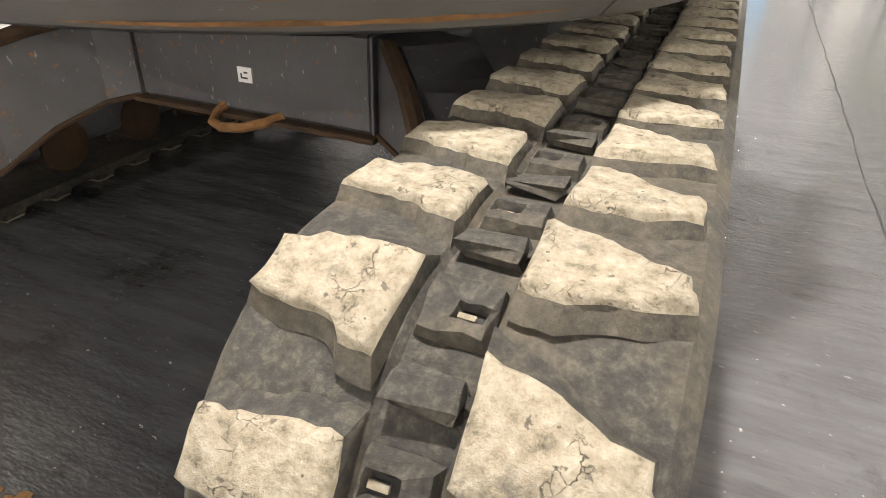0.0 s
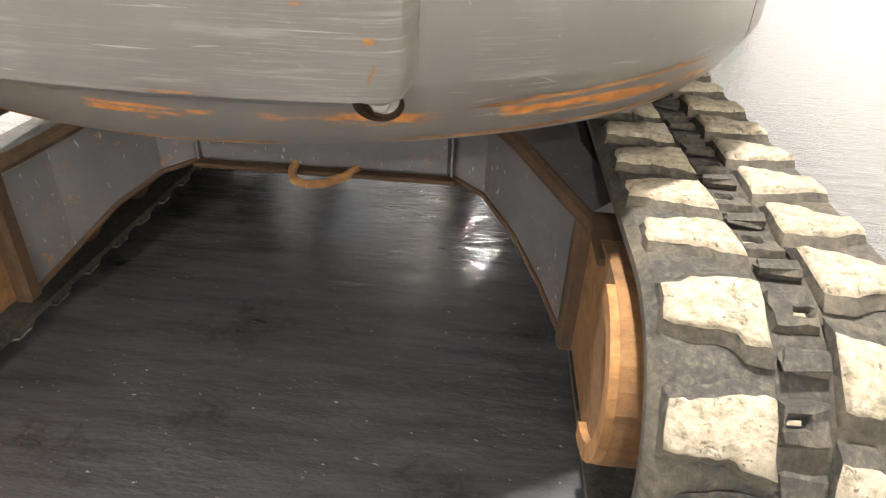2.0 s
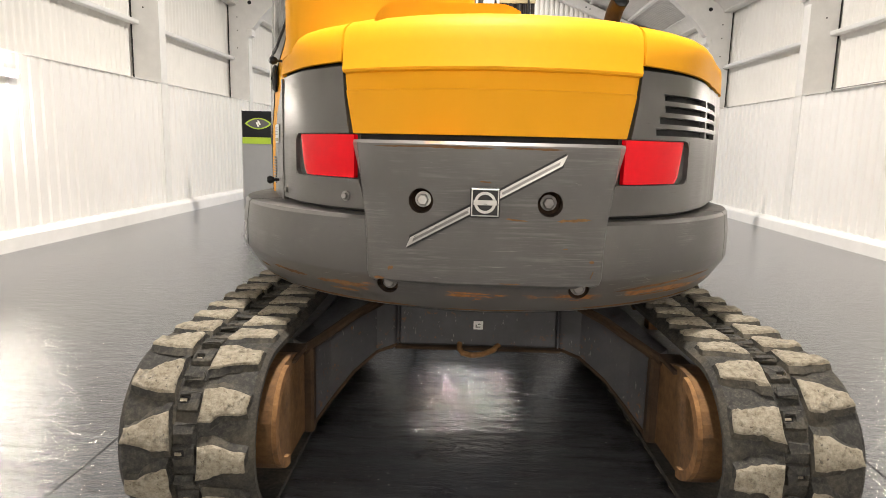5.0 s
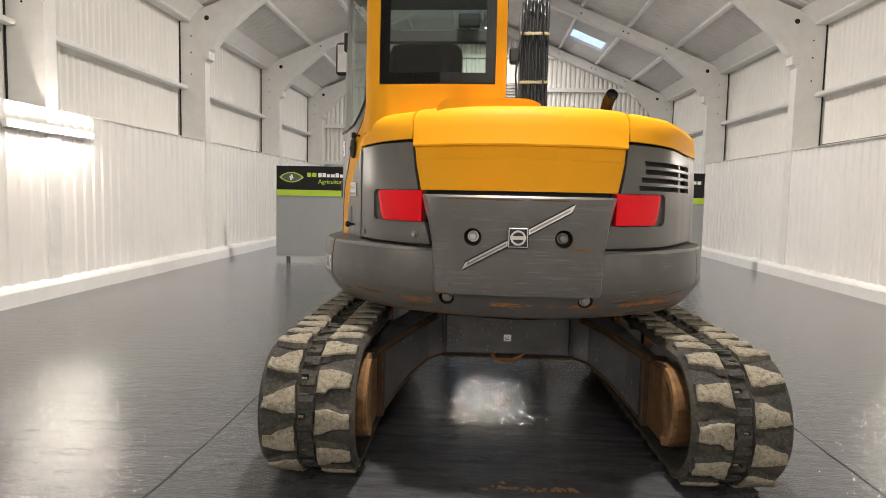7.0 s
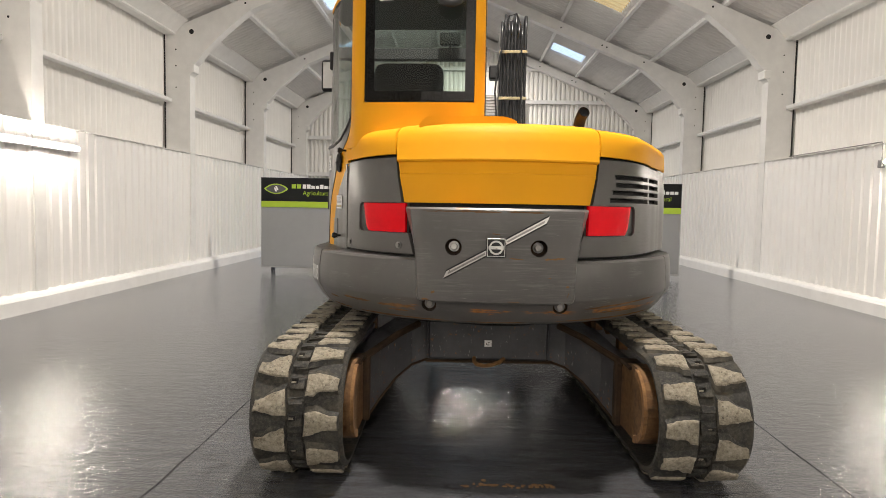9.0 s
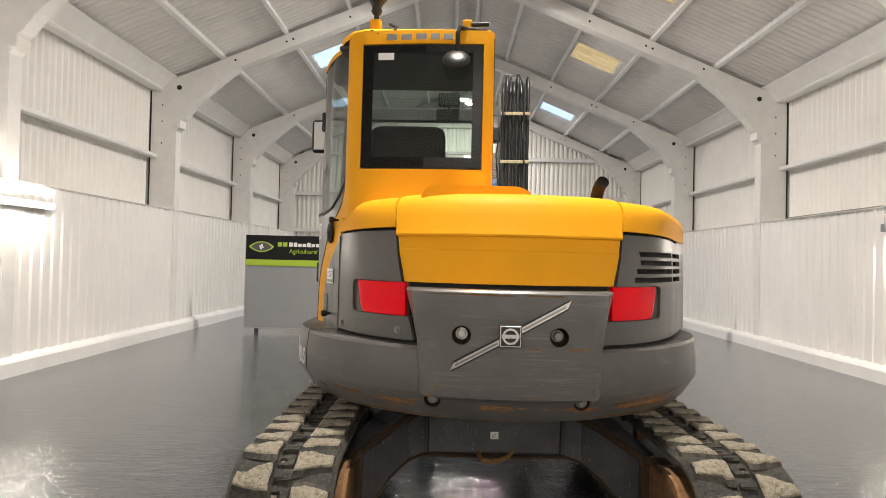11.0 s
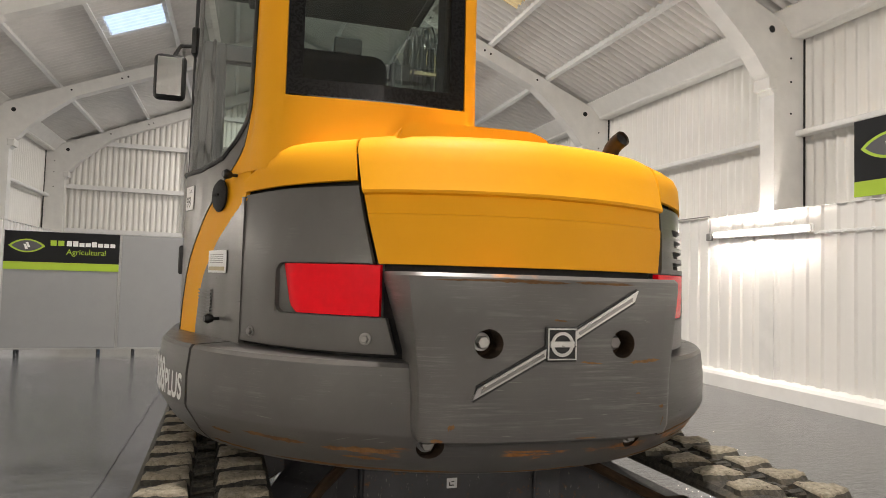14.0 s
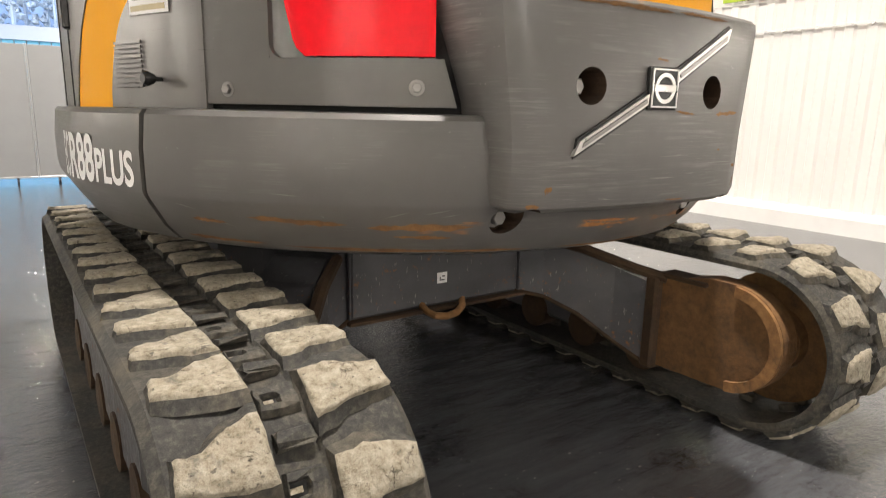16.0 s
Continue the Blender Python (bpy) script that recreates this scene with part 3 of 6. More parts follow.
def build_outside():
    bm = bmesh.new()
    box(bm, -80, 80, Y1 + 0.3, 120, -0.2, -0.02)
    tagged(part("ground", bm, GRAVEL), "pale concrete yard outside the door", "ground", kind="structure")
    b = thing("far_shed", "blue profiled steel shed across the yard", "building", pose(-6, 44, 0))
    bm = bmesh.new()
    for k in range(40):
        box(bm, -12 + k * 0.6, -12 + k * 0.6 + 0.55, -0.05, 0.2, 0.0, 4.6)
    part("wall", bm, OUTSIDE_BLUE, b)
    bm = bmesh.new()
    prism(bm, [(-0.3, 4.6), (8, 6.2), (8, 4.4)], lambda u, v, w: (w, u, v), -12.3, 12.3)
    part("roof", bm, STEEL, b)


def build_woods():
    """Bare frosty trees in a belt beyond the shed."""
    rng = random.Random(17)
    ball = bmesh.new()
    bmesh.ops.create_icosphere(ball, subdivisions=1, radius=1.0)
    base, tris = [v.co.copy() for v in ball.verts], [[v.index for v in f.verts] for f in ball.faces]
    ball.free()
    verts, faces = [], []
    for k in range(90):
        x, y, h = -52 + k * 1.0 + rng.uniform(-0.8, 0.8), rng.uniform(62, 80), rng.uniform(13, 19)
        n = len(verts)
        for z, r in ((0.0, 0.3), (h * 0.9, 0.05)):
            verts += [(x + r * math.cos(a), y + r * math.sin(a), z) for a in (0, 1.57, 3.14, 4.71)]
        faces += [[n + j, n + (j + 1) % 4, n + 4 + (j + 1) % 4, n + 4 + j] for j in range(4)]
        for q in range(120):
            f = rng.uniform(0.08, 1.0)
            w = h * 0.17 * (1.2 - f)
            c = Vector((x + rng.gauss(0, w), y + rng.gauss(0, w), h * f))
            r = rng.uniform(0.12, 0.42)
            n = len(verts)
            verts += [c + Vector((v.x * r * rng.uniform(0.6, 1.3), v.y * r, v.z * r * rng.uniform(0.5, 1.2))) for v in base]
            faces += [[n + j for j in t] for t in tris]
    bm = bmesh.new()
    rows = [[bm.verts.new((x, y, z + rng.uniform(-1, 1) * (y > 85))) for x in spread(-120, 110, 60)] for y, z in ((82, -0.1), (92, 14), (112, 30))]
    for a, b in zip(rows, rows[1:]):
        for k in range(60):
            bm.faces.new((a[k], a[k + 1], b[k + 1], b[k]))
    tagged(part("backdrop", bm, FAR_HILL), "frosty wooded slope in the distance", "hill", kind="structure")
    me = bpy.data.meshes.new("far_woods")
    me.from_pydata([tuple(v) for v in verts], [], faces)
    me.materials.append(FROST)
    tagged(new("far_woods", me), "pale frosty bare trees beyond the yard", "trees", kind="stuff")


def wall_light(s, y):
    li = thing("tube_light", "lit white fluorescent tube light on the wall; those out of view are added fill", "lamp", pose(CX + s * 5.35, y, 2.02, 0, 0, 90 if s > 0 else -90), group="wall tube lights")
    bm = bmesh.new()
    box(bm, -0.78, 0.78, -0.01, 0.05, -0.05, 0.05, 0.012)
    part("housing", bm, WHITE, li)
    bm = bmesh.new()
    tube(bm, [(-0.72, 0.075, 0.0), (0.72, 0.075, 0.0)], 0.016, 10)
    part("tube", bm, TUBE, li, "glowing tube")


def ridge_light(y, share=1.0):
    li = thing("high_bay_lamp", "lit round lamp hanging under the roof ridge; the two rearmost are added fill", "lamp", pose(CX, y, 6.22), group="ridge lamps")
    bm = bmesh.new()
    lathe(bm, [(0.03, 0.32), (0.05, 0.30), (0.06, 0.20), (0.17, 0.06), (0.18, 0.0), (0.165, 0.0)], Matrix.Identity(4), 20)
    part("reflector", bm, WHITE, li)
    bm = bmesh.new()
    lathe(bm, [(0.15, 0.02), (0.15, -0.01), (0.09, -0.035), (0.0, -0.04)], Matrix.Identity(4), 20)
    part("bulb", bm, BULB, li, "glowing lamp glass")
    bm = bmesh.new()
    tube(bm, [(0, 0, 0.31), (0, 0, 0.62)], 0.008, 8)
    part("rod", bm, STEEL, li)
    ob = area_lamp("high_bay_light", look((CX, y, 6.15), (CX, y + 0.001, 0)), 0.34, 0.34, RIDGE_POWER * share, (1.0, 0.92, 0.835))
    ob.data.shape = "DISK"


def eye_logo(bm_list, place, w):
    """The sign's mark: a leaf-like eye outline and two slanted bars."""
    top, low = [], []
    for k in range(17):
        a = -1 + 2 * k / 16
        top.append((a, 0.42 * (1 - a * a) ** 0.9))
    outer = [(a, b) for a, b in top] + [(a, -b) for a, b in top[::-1][1:-1]]
    prism(bm_list[0], [(a * w, b * w) for a, b in outer], place, 0.0, 0.002)
    inner = [(a * 0.84, b * 0.80) for a, b in outer]
    prism(bm_list[1], [(a * w, b * w) for a, b in inner], place, 0.0022, 0.004)
    for dx, dy in ((-0.05, -0.06), (0.07, 0.06)):
        q = [(-0.14, 0.16), (0.0, 0.16), (0.12, -0.16), (-0.02, -0.16)]
        prism(bm_list[2], [((a + dx) * w, (b + dy) * w) for a, b in q], place, 0.0042, 0.006)


def build_sign(parent, x0, x1, z0, z1, y, face):
    """A black sign with a lime band, a mark, a name as bars and one word, on the plane y of its parent."""
    W, H = x1 - x0, z1 - z0
    band = 0.2 * H
    bm = bmesh.new()
    box(bm, x0, x1, y, y + 0.006, z0 + band, z1)
    sg = part("sign_panel", bm, SIGN, parent, "black printed sign panel")
    bm = bmesh.new()
    box(bm, x0, x1, y - 0.001, y + 0.005, z0, z0 + band - 0.001)
    part("sign_band", bm, LIME, sg, "lime green band")
    ms = [bmesh.new() for _ in range(3)]
    eye_logo(ms, lambda u, v, w: (x0 + 0.19 * W + u, y - 0.001 - w, z0 + 0.62 * H + v), 0.155 * W)
    for b, mt, nm in zip(ms, (LIME, SIGN_GREY, WHITE), ("mark_outline", "mark_field", "mark_bars")):
        part(nm, b, mt, sg)
    for a, c, mt in ((0.39, 0.52, LIME), (0.53, 0.97, WHITE)):
        n = 2 if mt is LIME else 8
        step = (c - a) * W / n
        for k in range(n):
            bm = bmesh.new()
            box(bm, x0 + a * W + k * step, x0 + a * W + (k + 0.8) * step, y - 0.004, y - 0.001, z0 + 0.64 * H, z0 + (0.78 if (mt is LIME or k in (0, 1, 4)) else 0.74) * H)
            part("name_bar", bm, mt, sg, "plain bar in place of a letter")
    m = pose(x0 + 0.53 * W, y - 0.002, z0 + 0.42 * H, 90, 0, 0)
    part("lettering", words("Agricultural", 0.155 * H * 1.35, m, 0.001, 0.95), LIME, sg, "lime green word Agricultural")


def display_board(x, with_sign):
    bd = thing("display_board", "grey display board on castors with a black and lime sign" if with_sign else "plain grey display board on castors", "board", pose(x, 9.9, 0), group="display boards")
    bm = bmesh.new()
    box(bm, -0.775, 0.775, -0.02, 0.02, 0.10, 1.86, 0.004)
    part("panel", bm, BOARD, bd)
    for a in (-0.785, 0.785):
        bm = bmesh.new()
        box(bm, a - 0.009, a + 0.009, -0.024, 0.024, 0.09, 1.87, 0.003)
        part("edge_post", bm, ALU, bd)
    bm = bmesh.new()
    box(bm, -0.79, 0.79, -0.024, 0.024, 0.075, 0.099, 0.003)
    part("bottom_rail", bm, ALU, bd)
    for a in (-0.55, 0.55):
        for b in (-0.07, 0.07):
            bm = bmesh.new()
            box(bm, a - 0.02, a + 0.02, min(0, b), max(0, b), 0.065, 0.08)
            lathe(bm, [(0.012, -0.014), (0.034, -0.012), (0.034, 0.012), (0.012, 0.014)], Matrix.Translation((a, b, 0.034)) @ pose(0, 0, 0, 0, 90, 0), 14)
            part("castor", bm, BLACK, bd, "black castor wheel")
    if with_sign:
        build_sign(bd, -0.78, 0.78, 1.28, 1.86, -0.028, 1)
    return bd


def build_barn_things():
    # tubes at negative y are added out of view to brighten the machine's rear
    for y in (4.97, -2.0, -5.0, -9.8):
        wall_light(-1, y)
    for y in (5.12, -2.0, -5.0, -9.8):
        wall_light(1, y)
    # lamps at -11.3 and -17.4 are added out of view as rear fill
    for y, share in ((16.4, 0.6), (8.65, 1.0), (0.9, 1.0), (-11.3, 1.0), (-17.4, 1.0)):
        ridge_light(y, share)
    for k, x in enumerate((-4.52, -2.93, -1.34, 0.25, 2.15)):
        display_board(x, k in (0, 4))
    sb = thing("wall_sign", "black and lime printed sign on the white wall", "sign", pose(CX + 5.36, 3.85, 0, 0, 0, -90))
    bm = bmesh.new()
    box(bm, 0, 2.15, 0.0, 0.012, 2.31, 3.12, 0.002)
    part("backing", bm, SIGN, sb)
    build_sign(sb, 0.0, 2.15, 2.31, 3.12, -0.008, 1)
    hk = thing("hook_rail", "white hook rail with a row of wire hooks on the wall", "rail", pose(CX + 5.36, 4.35, 1.97, 0, 0, -90))
    bm = bmesh.new()
    box(bm, 0, 3.0, -0.012, 0.0, -0.015, 0.015, 0.003)
    part("rail", bm, WHITE, hk)
    for k in range(18):
        bm = bmesh.new()
        tube(bm, [(0.08 + k * 0.165, -0.01, 0), (0.08 + k * 0.165, -0.07, -0.025), (0.08 + k * 0.165, -0.085, -0.02), (0.08 + k * 0.165, -0.09, 0.0)], 0.006, 6)
        part("hook", bm, WHITE, hk)
    sw = thing("light_switch", "grey switch box with a conduit above it", "switch", pose(CX + 5.35, 5.98, 2.0, 0, 0, -90))
    bm = bmesh.new()
    box(bm, -0.045, 0.045, -0.05, 0.0, -0.05, 0.05, 0.006)
    part("box", bm, STEEL, sw)
    bm = bmesh.new()
    tube(bm, [(0.0, -0.02, 0.05), (0.0, -0.02, 0.27), (-0.02, -0.02, 0.29), (-2.4, -0.02, 0.29)], 0.008, 8)
    part("conduit", bm, STEEL, sw)
    rng = random.Random(11)
    fl = thing("paint_marks", "scatter of orange rust marks on the floor", "marks", pose(-1.07, 0.36, 0.0), kind="stuff")
    bm = bmesh.new()
    for k in range(46):
        cx, cy = rng.choice((-0.2, -0.12, -0.05, 0.03, 0.12, 0.2)) + rng.gauss(0, 0.022), rng.gauss(0, 0.014)
        r = rng.uniform(0.004, 0.016)
        prism(bm, [(cx + r * rng.uniform(0.6, 1.3) * math.cos(a), cy + r * rng.uniform(0.5, 1.1) * math.sin(a)) for a in [j * math.pi / 4 for j in range(8)]], lambda u, v, w: (u, v, w), 0.0012, 0.0020 + 0.00003 * k)
    part("mark", bm, RUST_LIGHT, fl)


build_floor()
build_kerbs()
build_side_walls()
build_end_walls()
build_roller_door()
build_frames()
build_roof()
build_outside()
build_woods()
build_barn_things()

# ---- the excavator ----
EXC = thing("excavator", "yellow and dark grey compact excavator on muddy rubber tracks", "excavator", pose(-1.097, 1.6, 0, 0, 0, -2.0))
UNDER = pose(-0.0375, 0, 0, 0, 0, 3.1)
YR, YF, ZC, RC = -1.08, 1.0, 0.325, 0.295
BLOCK_H, PITCHES = 0.026, 36
TRACK_IN, TRACK_W = 0.742, 0.40


def loop_at(s):
    """Place and lean of the belt at a way s along its outer face: y, z, angle of the outward normal from +z."""
    straight, bend = YF - YR, math.pi * RC
    s %= 2 * (straight + bend)
    if s < straight:
        return YR + s, ZC + RC, 0.0
    s -= straight
    if s < bend:
        a = s / RC
        return YF + RC * math.sin(a), ZC + RC * math.cos(a), a
    s -= bend
    if s < straight:
        return YF - s, ZC - RC, math.pi
    a = (s - straight) / RC
    return YR - RC * math.sin(a), ZC - RC * math.cos(a), math.pi + a


LOOP = 2 * (YF - YR) + 2 * math.pi * RC


def belt_pose(s, x):
    """x across the belt, y along it, z outwards."""
    y, z, a = loop_at(s)
    return Matrix.Translation((x, y, z)) @ Matrix.Rotation(-a, 4, "X")


def tread_block(rng, outer, side):
    """One worn tread block: pale on its face, dark on its flanks; side mirrors it."""
    if outer:
        pts = [(0.0, -0.050), (0.004, 0.052), (0.055, 0.042), (0.105, 0.018), (0.148, 0.012), (0.156, -0.032), (0.10, -0.042), (0.05, -0.050)]
    else:
        pts = [(0.0, -0.030), (0.002, 0.026), (0.05, 0.036), (0.105, 0.044), (0.156, 0.042), (0.158, -0.056), (0.115, -0.050), (0.09, -0.036), (0.05, -0.034)]
    j = lambda q: rng.uniform(-q, q)
    top = [(a * 0.955 + j(0.004), b * 1.13 + j(0.005)) for a, b in pts]
    fine = []
    for (a, b), (c, d) in zip(top, top[1:] + top[:1]):
        n = 3 if math.hypot(c - a, d - b) > 0.03 else 2
        fine += [(a + (c - a) * k / n + (j(0.0022) if k else 0), b + (d - b) * k / n + (j(0.0028) if k else 0)) for k in range(n)]
    top = fine
    cx, cy = sum(a for a, _ in top) / len(top), sum(b for _, b in top) / len(top)
    bm = bmesh.new()
    grow = lambda f, z, n: [bm.verts.new((side * (cx + (a - cx) * f + (0 if n == 0 else j(n))), cy + (b - cy) * (f + (0.34 if f > 1.0 else 0.0)) + (0 if n == 0 else j(n)), z + (0 if n == 0 else j(n * 0.8)))) for a, b in top]
    base, rim, lip, face = grow(1.06, -0.004, 0), grow(1.0, BLOCK_H - 0.011, 0.0022), grow(0.965, BLOCK_H - 0.004, 0.0022), grow(0.88, BLOCK_H, 0.002)
    n = len(top)
    for k in range(n):
        q = (k + 1) % n
        bm.faces.new((base[k], base[q], rim[q], rim[k]))
        for a, b in ((rim, lip), (lip, face)):
            f = bm.faces.new((a[k], a[q], b[q], b[k]))
            f.material_index = 1
            f.smooth = True
    mid = bm.verts.new((side * cx, cy, BLOCK_H + j(0.0015)))
    for k in range(n):
        f = bm.faces.new((face[k], face[(k + 1) % n], mid))
        f.material_index = 1
        f.smooth = True
    if side < 0:
        bmesh.ops.reverse_faces(bm, faces=bm.faces)
    me = bpy.data.meshes.new("tread_block")
    bm.to_mesh(me)
    bm.free()
    me.materials.append(RUBBER_DUSTY)
    me.materials.append(MUD)
    return me


def link_window(rng):
    """A torn lump in the middle groove of the belt, with a muddy drive hole whose floor is painted near-black as shade.
    """
    bm = bmesh.new()
    j = lambda q: rng.uniform(-q, q)
    hx, hy = rng.choice((-1, 1)) * 0.012 + j(0.003), j(0.006)
    w, h = rng.uniform(0.010, 0.017), rng.uniform(0.007, 0.013)
    ring = lambda a, b, cx, cy, z, q: [bm.verts.new((cx + a * math.copysign(min(1, abs(math.cos(t)) * 1.35), math.cos(t)) + j(q), cy + b * math.copysign(min(1, abs(math.sin(t)) * 1.35), math.sin(t)) + j(q), z + j(q * 0.8))) for t in [math.pi * (k + 0.5) / 6 for k in range(12)]]
    rings = [ring(0.036, 0.034, 0, 0, -0.008, 0.001), ring(0.033, 0.029, 0, 0, 0.006, 0.003), ring(w + 0.004, h + 0.003, hx, hy, 0.008, 0.002), ring(w, h, hx, hy, -0.004, 0.001)]
    for a, b in zip(rings, rings[1:]):
        for k in range(12):
            bm.faces.new((a[k], a[(k + 1) % 12], b[(k + 1) % 12], b[k]))
    # hole floor in near-black: its shade put into the colour
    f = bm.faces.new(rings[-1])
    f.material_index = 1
    bmesh.ops.recalc_face_normals(bm, faces=bm.faces)
    n = len(bm.faces)
    box(bm, hx - w, hx + w * 0.4, hy - h * 0.5, hy + h * 0.3, -0.004, 0.001)
    bm.faces.ensure_lookup_table()
    for f in bm.faces[n:]:
        f.material_index = 2
    me = bpy.data.meshes.new("drive_window")
    bm.to_mesh(me)
    bm.free()
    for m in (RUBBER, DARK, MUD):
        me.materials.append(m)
    return me


def link_rib(rng):
    bm = bmesh.new()
    box(bm, -0.034, 0.034, -0.016, 0.016, -0.002, 0.012, 0.004)
    for v in bm.verts:
        v.co += Vector((rng.uniform(-1, 1), rng.uniform(-1, 1), rng.uniform(-1, 1))) * 0.006
    me = bpy.data.meshes.new("groove_rib")
    bm.to_mesh(me)
    bm.free()
    me.materials.append(RUBBER)
    return me


def build_track(side):
    rng = random.Random(20 + side)
    x0 = side * TRACK_IN
    bm = bmesh.new()
    prof = [(-0.014, -0.034), (-0.014, -0.016), (0.004, 0.0), (0.156, 0.0), (0.164, -0.007), (0.236, -0.007), (0.244, 0.0), (0.396, 0.0), (0.414, -0.016), (0.414, -0.034)]
    rings = []
    N = PITCHES * 4
    for k in range(N):
        m = belt_pose(LOOP * k / N, 0)
        rings.append([bm.verts.new(m @ Vector((x0 + side * u, 0, h))) for u, h in prof])
    for k in range(N):
        a, b = rings[k], rings[(k + 1) % N]
        for q in range(len(prof)):
            bm.faces.new((a[q], a[(q + 1) % len(prof)], b[(q + 1) % len(prof)], b[q]))
    bmesh.ops.recalc_face_normals(bm, faces=bm.faces)
    belt = part("rubber_track", bm, RUBBER_DUSTY, EXC, "dusty black rubber track with worn muddy treads")
    belt.matrix_basis = UNDER
    smooth(belt, 40)
    inner = [tread_block(rng, False, side) for _ in range(6)]
    outer = [tread_block(rng, True, side) for _ in range(6)]
    windows, ribs = [link_window(rng) for _ in range(5)], [link_rib(rng) for _ in range(4)]
    step = LOOP / PITCHES
    for k in range(PITCHES):
        for name, me, u, ds in (("tread_block", rng.choice(inner), 0.004, 0.050), ("tread_block", rng.choice(outer), 0.242, 0.050 + step / 2),
                                ("drive_window", rng.choice(windows), 0.2, 0.06), ("groove_rib", rng.choice(ribs), 0.2, 0.06 + step / 2)):
            ob = new(name, me)
            ob.parent = belt
            ob.matrix_basis = belt_pose(k * step + ds, x0 + side * u) @ pose(0, 0, 0, 0, 0, rng.uniform(-1.5, 1.5))
    bm = bmesh.new()
    box(bm, -0.017, 0.017, -0.03, 0.03, -0.062, -0.033, 0.006)
    lug = bpy.data.meshes.new("guide_lug")
    bm.to_mesh(lug)
    bm.free()
    lug.materials.append(RUBBER)
    for k in range(PITCHES):
        for dx in (0.155, 0.245):
            ob = new("guide_lug", lug)
            ob.parent = belt
            ob.matrix_basis = belt_pose(k * step + 0.02, x0 + side * dx)


def build_leg(side, fy):
    bm = bmesh.new()
    secs = [(0.37, -0.30, 0.385, 0.62), (0.47, -0.36, 0.36, 0.62), (0.56, -0.47, 0.30, 0.575), (0.64, -0.58, 0.21, 0.505), (0.69, -0.69, 0.15, 0.47)]
    rings = []
    for x, y, z0, z1 in secs:
        d = Vector((0.62, -0.5, 0)).normalized() if x > 0.4 else Vector((1, 0, 0))
        n = Vector((-d.y, d.x, 0)) * 0.19
        rings.append([bm.verts.new((side * p.x, fy(p.y), p.z)) for p in (Vector((x, y, z0)), Vector((x, y, z1)), Vector((x, y, z1)) + n, Vector((x, y, z0)) + n)])
    for a, b in zip(rings, rings[1:]):
        for k in range(4):
            bm.faces.new((a[k], a[(k + 1) % 4], b[(k + 1) % 4], b[k]))
    bm.faces.new(rings[0][::-1])
    bm.faces.new(rings[-1])
    bmesh.ops.recalc_face_normals(bm, faces=bm.faces)
    lg = part("frame_leg", bm, BEAM, EXC, "dark chipped leg of the cross frame")
    lg.matrix_basis = UNDER
    bm = bmesh.new()
    tube(bm, [(side * x, fy(y - 0.004), z0) for x, y, z0, _ in secs], 0.008, 8)
    part("lower_lip", bm, RUST_DARK, lg, "rusty flanged lower edge")
    bm = bmesh.new()
    tube(bm, [(side * x, fy(y), z) for x, y, z in ((0.43, -0.345, 0.612), (0.55, -0.50, 0.572), (0.66, -0.66, 0.515), (0.72, -0.76, 0.49))], 0.02, 8)
    part("top_rib", bm, RUST_DARK, lg, "rusty rib along the top of the leg")


